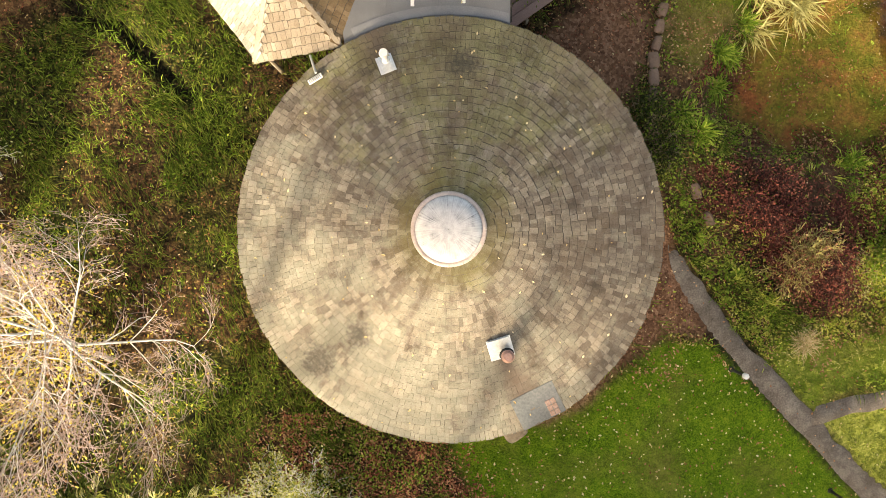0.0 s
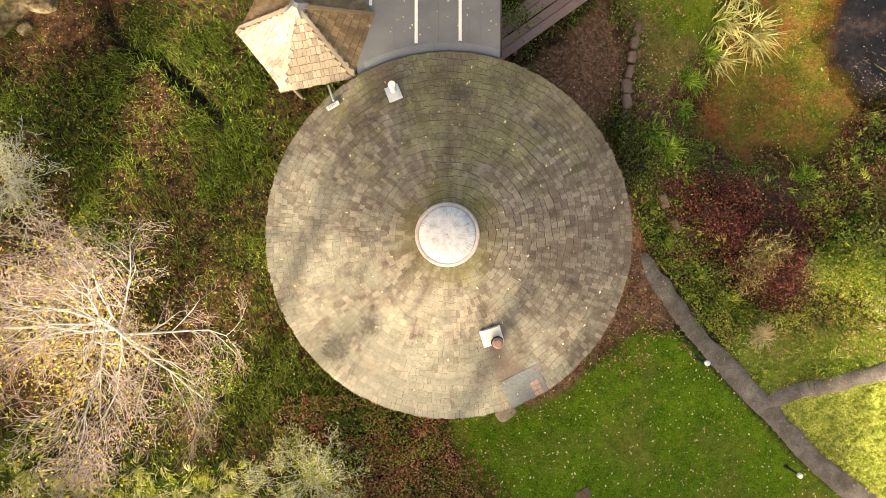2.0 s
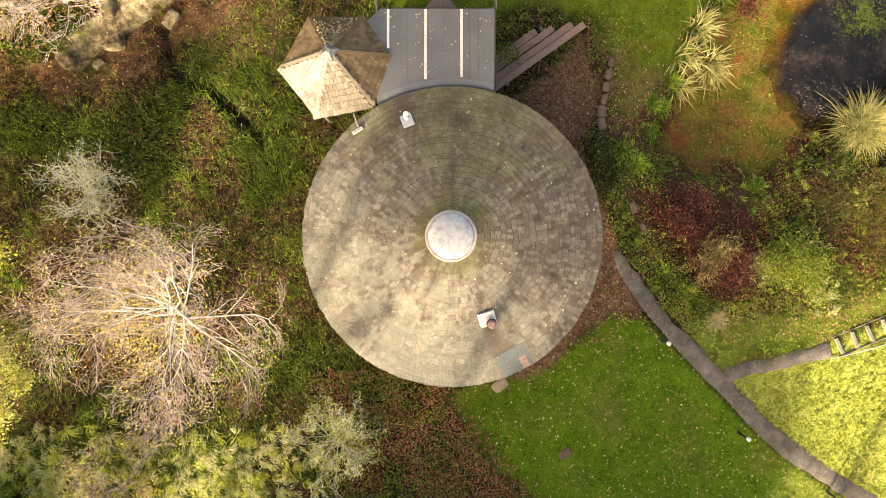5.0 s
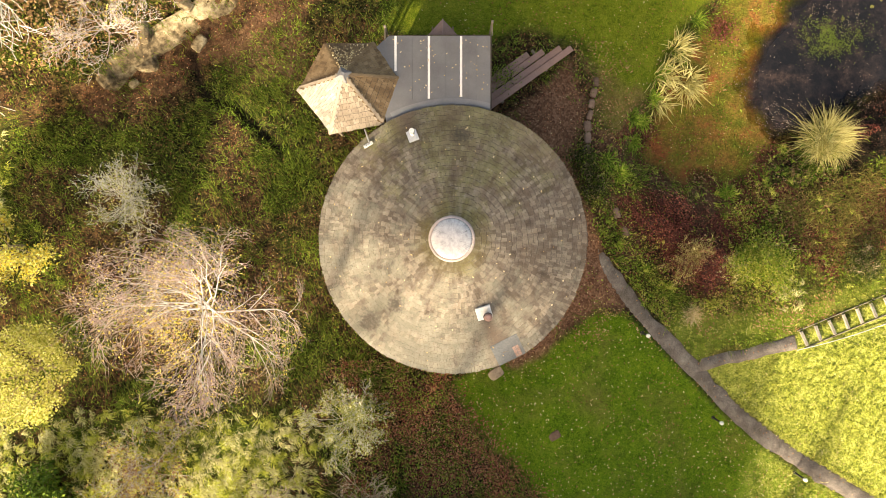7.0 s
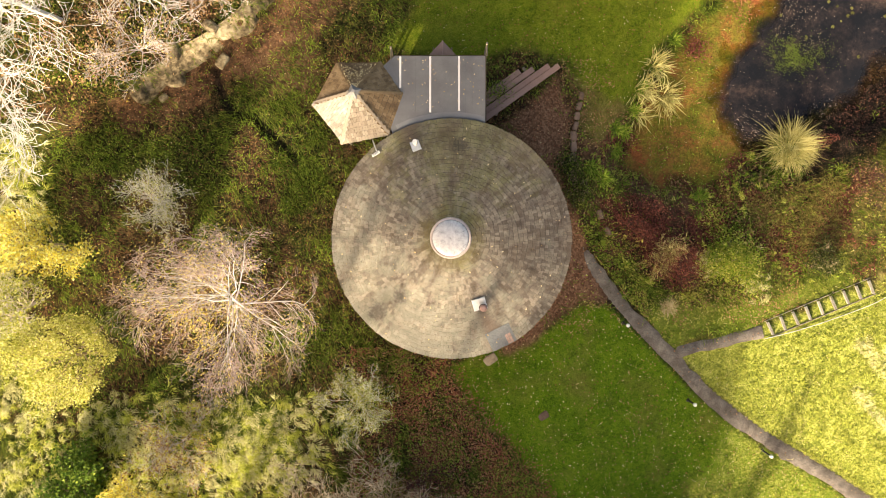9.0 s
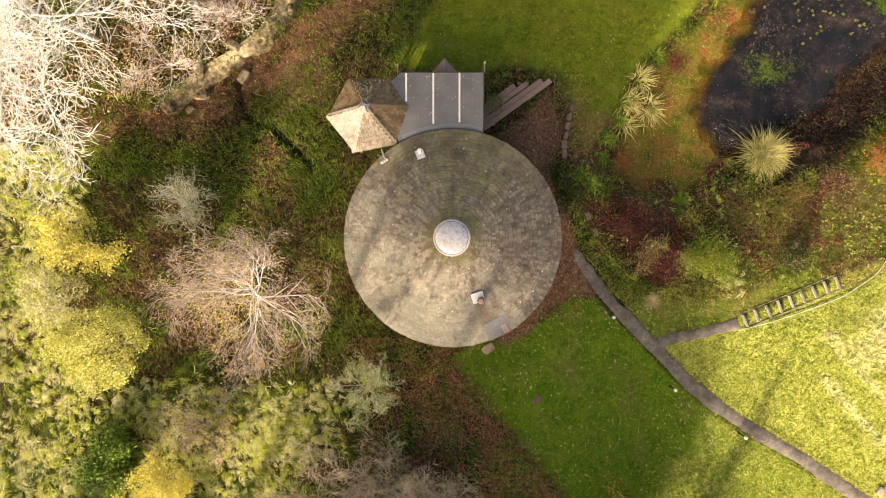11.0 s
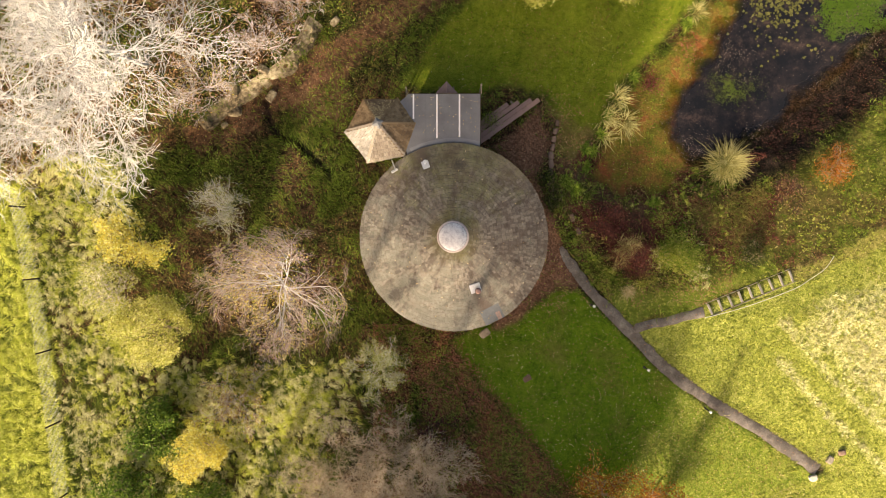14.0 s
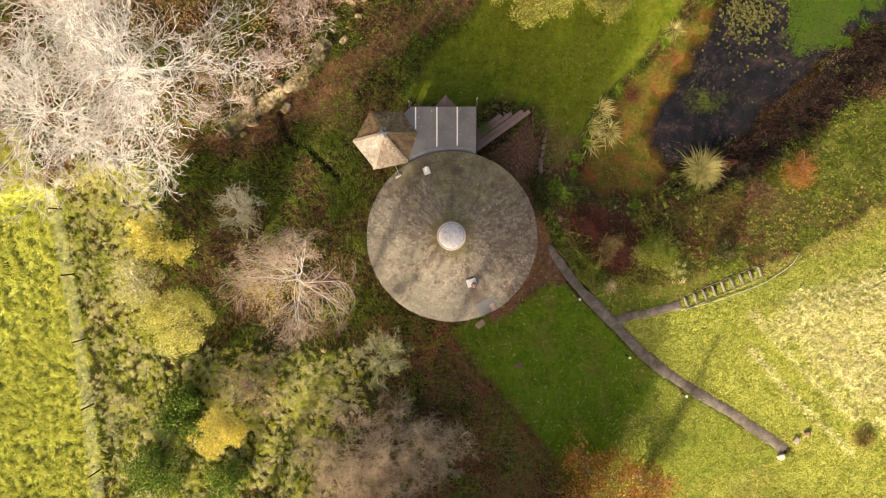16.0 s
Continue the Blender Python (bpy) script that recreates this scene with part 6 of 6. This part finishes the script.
tree("pale_tree", -20.3, -3.0, 5.2, 1.9, "pale yellow half-bare tree by the fence", "bark_pink", 5, 11, 4, "lime_leaf", 2200, 0.11, 0.25, 0.6, first=0.08, second="pale_green_leaf", n_second=1800, compact=1.8, scatter_r=0.14, tufted=0.4)
tree("yellow_tree", -16.9, -5.4, 7.0, 2.8, "rounded yellow-green autumn tree", "bark_brown", 6, 15, 3, "yellow_leaf", 8000, 0.10, 0.3, 0.5, first=0.09, second="lime_leaf", n_second=5000, compact=2.15, scatter_r=0.15, tufted=0.4)
tree("golden_tree", -15.0, -12.6, 5.6, 1.75, "small rounded tree with golden leaves", "bark_brown", 7, 13, 3, "gold_leaf", 4800, 0.10, 0.25, 0.55, first=0.07, second="yellow_leaf", n_second=2200, compact=1.5, scatter_r=0.15, tufted=0.45)
tree("tan_shrub", -13.3, -10.0, 3.2, 1.7, "tan half-bare twiggy shrub", "bark_pink", 8, 9, 4, "tan_leaf", 1500, 0.09, 0.15, 0.6, first=0.05, category="shrub", second="gold_leaf", n_second=900, scatter_r=0.14)
tree("evergreen_shrub", -18.1, -11.8, 2.4, 1.75, "spreading dark green evergreen shrub", "bark_brown", 9, 12, 3, "conifer", 5000, 0.16, 0.15, 0.25, first=0.06, category="shrub")
tree("evergreen_shrub", -19.8, -16.0, 2.4, 2.0, "spreading dark green evergreen shrub", "bark_brown", 39, 12, 3, "conifer", 4200, 0.16, 0.15, 0.25, first=0.05, category="shrub")
tree("evergreen_shrub", -14.9, -16.6, 2.2, 1.4, "low dark green evergreen shrub", "bark_brown", 19, 10, 3, "conifer", 2600, 0.15, 0.15, 0.25, first=0.05, category="shrub")
tree("pale_shrub", -14.1, 2.0, 3.0, 1.5, "small whitish twiggy shrub with sparse greenish leaves", "bark_grey", 10, 9, 4, "pale_green_leaf", 1300, 0.07, 0.12, 0.6, first=0.05, thin=0.0065, category="shrub", stems=2, kids=(5, 4, 3), second="lime_leaf", n_second=700)
tree("pale_shrub", -4.7, -8.4, 2.8, 1.45, "loose shrub with grey-green leaves and pale stems", "bark_grey", 11, 9, 4, "pale_green_leaf", 2200, 0.075, 0.10, 0.45, first=0.05, thin=0.006, category="shrub", stems=2, kids=(5, 4, 3), second="lime_leaf", n_second=2600, lean=(0.5, 0.5), wild=0.14, scatter_r=0.09, tufted=0.5)
tree("brown_tree", -6.8, -14.8, 5.0, 3.6, "wide bare brown bushy tree with fine twigs", "bark_brown", 12, 14, 4, "rust_leaf", 2600, 0.08, 0.12, 0.35, kids=(9, 8, 6), first=0.09, thin=0.0075, twig="twig_brown")
tree("brown_tree", -2.2, -14.0, 4.6, 3.2, "bare brown bushy tree beside the lawn", "bark_brown", 13, 13, 4, "rust_leaf", 2200, 0.08, 0.12, 0.35, kids=(9, 8, 6), first=0.08, thin=0.0075, twig="twig_brown", second="lime_leaf", n_second=500)
tree("brown_tree", -4.6, -18.4, 4.6, 3.6, "brown bare bushy tree at the wood edge", "bark_brown", 25, 12, 4, "rust_leaf", 1500, 0.08, 0.12, 0.35, kids=(6, 5, 4), first=0.10, thin=0.008)
tree("red_shrub", -1.4, -12.2, 2.4, 1.2, "dark red bare twiggy shrub among the brown trees", "twig_red", 55, 11, 4, "maroon_leaf", 900, 0.07, 0.1, 0.5, first=0.04, category="shrub")
tree("orange_tree", 9.6, -16.2, 4.6, 2.3, "tree with thinning orange autumn leaves", "bark_brown", 14, 12, 3, "orange_leaf", 4200, 0.12, 0.22, 0.45, first=0.09, second="gold_leaf", n_second=1400)
tree("orange_tree", 13.4, -17.2, 4.0, 2.3, "half-bare tree with orange leaves at the meadow edge", "bark_brown", 15, 12, 3, "orange_leaf", 3200, 0.12, 0.22, 0.45, first=0.09)
tree("lime_tree", 5.4, 16.0, 6.5, 2.9, "tree with yellow-green autumn leaves", "bark_brown", 16, 14, 3, "lime_leaf", 15000, 0.14, 0.25, 0.45, first=0.1, second="yellow_leaf", n_second=6000, compact=3.2, scatter_r=0.18)
tree("lime_tree", 10.3, 15.7, 5.0, 1.6, "small tree with yellow-green leaves", "bark_brown", 26, 10, 3, "lime_leaf", 5000, 0.13, 0.25, 0.5, first=0.07, second="yellow_leaf", n_second=2000, compact=1.6, scatter_r=0.16)
tree("bank_shrub", -11.8, 11.4, 2.6, 2.0, "tan twiggy shrub on the rocky bank", "bark_pink", 27, 10, 4, "rust_leaf", 900, 0.08, 0.1, 0.4, first=0.05, category="shrub")
tree("bank_shrub", -14.6, 8.8, 2.6, 2.0, "brown twiggy shrub on the rocky bank", "bark_pink", 28, 10, 4, "rust_leaf", 900, 0.08, 0.1, 0.4, first=0.05, category="shrub", second="gold_leaf", n_second=300)
tree("bank_shrub", -6.6, 16.6, 2.6, 2.2, "reddish brown twiggy shrub above the bank", "bark_pink", 35, 11, 4, "rust_leaf", 1600, 0.08, 0.1, 0.4, first=0.05, category="shrub", twig="twig_brown")
tree("bank_shrub", -10.8, 17.2, 3.0, 2.4, "brown twiggy shrub behind the bank", "bark_pink", 36, 11, 4, "rust_leaf", 1600, 0.08, 0.1, 0.4, first=0.05, category="shrub", twig="twig_brown")
tree("bank_shrub", -9.6, 14.2, 2.8, 2.2, "twiggy brown shrub above the bank", "bark_pink", 29, 10, 4, "rust_leaf", 1200, 0.08, 0.1, 0.4, first=0.05, category="shrub")
tree("red_shrub", 24.15, 4.7, 1.6, 1.15, "small orange-red leafy shrub", "bark_brown", 17, 9, 3, "orange_leaf", 2400, 0.08, 0.1, 0.5, first=0.03, category="shrub")
tree("brown_shrub", 21.6, 2.75, 1.3, 1.5, "low brown twiggy shrub", "twig_red", 18, 10, 4, "rust_leaf", 900, 0.07, 0.1, 0.4, first=0.03, category="shrub", thin=0.005)
tree("red_shrub", 11.4, -1.2, 0.9, 1.5, "low dark red twiggy shrub beside the path", "twig_red", 20, 14, 4, "maroon_leaf", 3800, 0.075, 0.1, 0.3, first=0.03, category="shrub")
tree("red_shrub", 9.6, 0.5, 0.7, 1.4, "low maroon twiggy shrub beside the pond bed", "twig_red", 24, 13, 4, "maroon_leaf", 2600, 0.075, 0.1, 0.3, first=0.03, category="shrub")
tree("dry_shrub", 11.0, -0.8, 1.3, 1.0, "dry tan stems standing in the red shrub", "straw", 31, 18, 3, "tan_leaf", 900, 0.08, 0.1, 0.9, first=0.028, thin=0.010, category="shrub", stems=3, kids=(5, 4, 3))
tree("lime_shrub", 14.1, -1.2, 1.3, 1.5, "low yellow-green leafy shrub", "bark_brown", 22, 11, 3, "lime_leaf", 4200, 0.10, 0.1, 0.35, first=0.03, category="shrub", second="green_weed", n_second=3400)
tree("leafy_shrub", 2.35, 7.35, 0.9, 0.55, "small green leafy shrub growing beside the plank ramp", "bark_brown", 91, 8, 3, "green_weed", 900, 0.07, 0.1, 0.5, first=0.02, category="shrub", second="ivy", n_second=500)
tree("dark_shrub", 6.0, 3.9, 0.8, 0.6, "low dark green leafy shrub by the house wall", "bark_brown", 92, 8, 3, "ivy", 1500, 0.08, 0.1, 0.4, first=0.02, category="shrub", second="green_weed", n_second=300)
tree("dark_shrub", 6.3, 2.4, 0.8, 0.6, "low dark green leafy shrub by the stone edging", "bark_brown", 93, 8, 3, "ivy", 1500, 0.08, 0.1, 0.4, first=0.02, category="shrub", second="green_weed", n_second=300)
tree("dark_shrub", 19.0, -1.0, 1.3, 0.9, "small dark evergreen bush on the bank", "bark_brown", 23, 8, 3, "ivy", 2600, 0.08, 0.1, 0.4, first=0.03, category="shrub")

tree("slim_tree", 9.6, -26.7, 9.9, 0.3, "slim bare upright tree at the garden edge", "bark_brown", 52, 2, 1, fork=0.7, rise=1.3, kids=(2, 2, 2), first=0.42, thin=0.21)
# belt of trees beyond the lower edge that shades lawn and house
tree("bare_tree", -4.2, -30.0, 15, 3.6, "tall bare tree at the garden edge", "bark_brown", 51, 12, 4, fork=0.4, rise=0.5, kids=(6, 5, 4), first=0.2, thin=0.016)
for k, (x, y, h, s) in enumerate(((0.8, -26.5, 8.8, 3.8), (3.4, -27.0, 8.6, 2.2))):
    tree("evergreen_tree", x, y, h, s, "tall dense evergreen tree at the garden edge", "bark_brown", 40 + k, 16, 3, "conifer", 11000, 0.32, 0.2, 0.4, first=0.2, scatter_r=0.5)

# the wood to the south-west: high-crowned pines and dense evergreens that shade house and pond, bare trees that dapple the roof
def in_wood(along, side):
    return -0.43 * along + 0.90 * side, -0.90 * along - 0.43 * side


for k, (along, side, h, s, r) in enumerate(((28, -3.7, 19.5, 2.3, 0.42), (28.5, 2.8, 19.5, 3.0, 0.45), (31, -1.6, 20.5, 2.4, 0.16))):
    tree("pine_tree", *in_wood(along, side), h, s, "tall pine of the wood with a high dense crown", "bark_brown", 60 + k, 13, 3, "conifer", 3600, 0.34, fork=0.95, rise=0.35, kids=(5, 4, 3), first=r, thin=0.02, scatter_r=0.4)
for k, (along, side, h, s) in enumerate(((31, 7.4, 20, 2.5), (31, 9.8, 20, 2.4))):
    tree("evergreen_tree", *in_wood(along, side), h, s, "tall dense evergreen tree of the wood", "bark_brown", 70 + k, 18, 3, "conifer", 8500, 0.4, 0.2, 0.4, first=0.3, scatter_r=0.5)
for k, (along, side, h, s) in enumerate(((52, 1.0, 25, 1.6), (50, -2.2, 24, 1.4))):
    tree("bare_tree", *in_wood(along, side), h, s, "tall bare tree of the wood beyond the garden", "bark_brown", 80 + k, 9, 3, fork=0.6, rise=0.8, kids=(5, 4, 3), first=0.34, thin=0.03)


# ---- leaves lying on the roof, single shingles ----
def roof_leaves():
    rng = np.random.RandomState(77)
    r, a = 5.4 * np.sqrt(rng.uniform(0.05, 1, 120)), rng.rand(120) * 2 * np.pi
    c = np.stack([r * np.cos(a), r * np.sin(a), EAVE_Z + (EAVE_R - r) * math.tan(SLOPE) + 0.065], 1)
    ok = ~((c[:, 0] > -2.7) & (c[:, 0] < 1.6) & (c[:, 1] > 5.35))
    P, F = leaves(c[ok], 0.075, rng, 0.9)
    stuff("roof_leaves", P, F, "pale_leaf", "pale fallen leaves lying on the shingles", "leaves")
    n = 60
    x, y = rng.uniform(-2.5, 1.5, n), rng.uniform(5.8, 8.3, n)
    P, F = leaves(np.stack([x, y, 2.385 - 0.03 * (y - 5.4)], 1), 0.07, rng, 0.95)
    stuff("roof_leaves", P, F, "pale_leaf", "pale fallen leaves on the felt roof", "leaves")

    n = 170
    u, v = rng.rand(n) * 0.9 + 0.05, rng.rand(n)
    a, b, top = np.array((*corners[1], PZ)), np.array((*corners[2], PZ)), np.array((PX, PY, PZ + PH))
    c = (a + (b - a) * v[:, None]) * (1 - u[:, None]) + top * u[:, None]
    P, F = leaves(c + np.array((0, 0.03, 0.06)), 0.08, rng, 0.8)
    stuff("roof_leaves", P, F, "pale_leaf", "pale fallen leaves on the pavilion roof", "leaves")


roof_leaves()

# one shingle mesh for each painted light tone
PAV_MESH = {}
for tone in ("pale", "tan", "brown"):
    PAV_MESH[tone] = SHINGLE.copy()
    PAV_MESH[tone].materials[0] = M[tone + "_shingle"]
    if tone == "pale":
        PAV_MESH[tone].materials[1] = M["tan_shingle"]
for tone, m, size in PAV_SINGLE:
    ob = new("shingle", PAV_MESH[tone])
    ob.parent = pav_roof
    ob.matrix_basis = m @ Matrix.Diagonal((*size, 1))
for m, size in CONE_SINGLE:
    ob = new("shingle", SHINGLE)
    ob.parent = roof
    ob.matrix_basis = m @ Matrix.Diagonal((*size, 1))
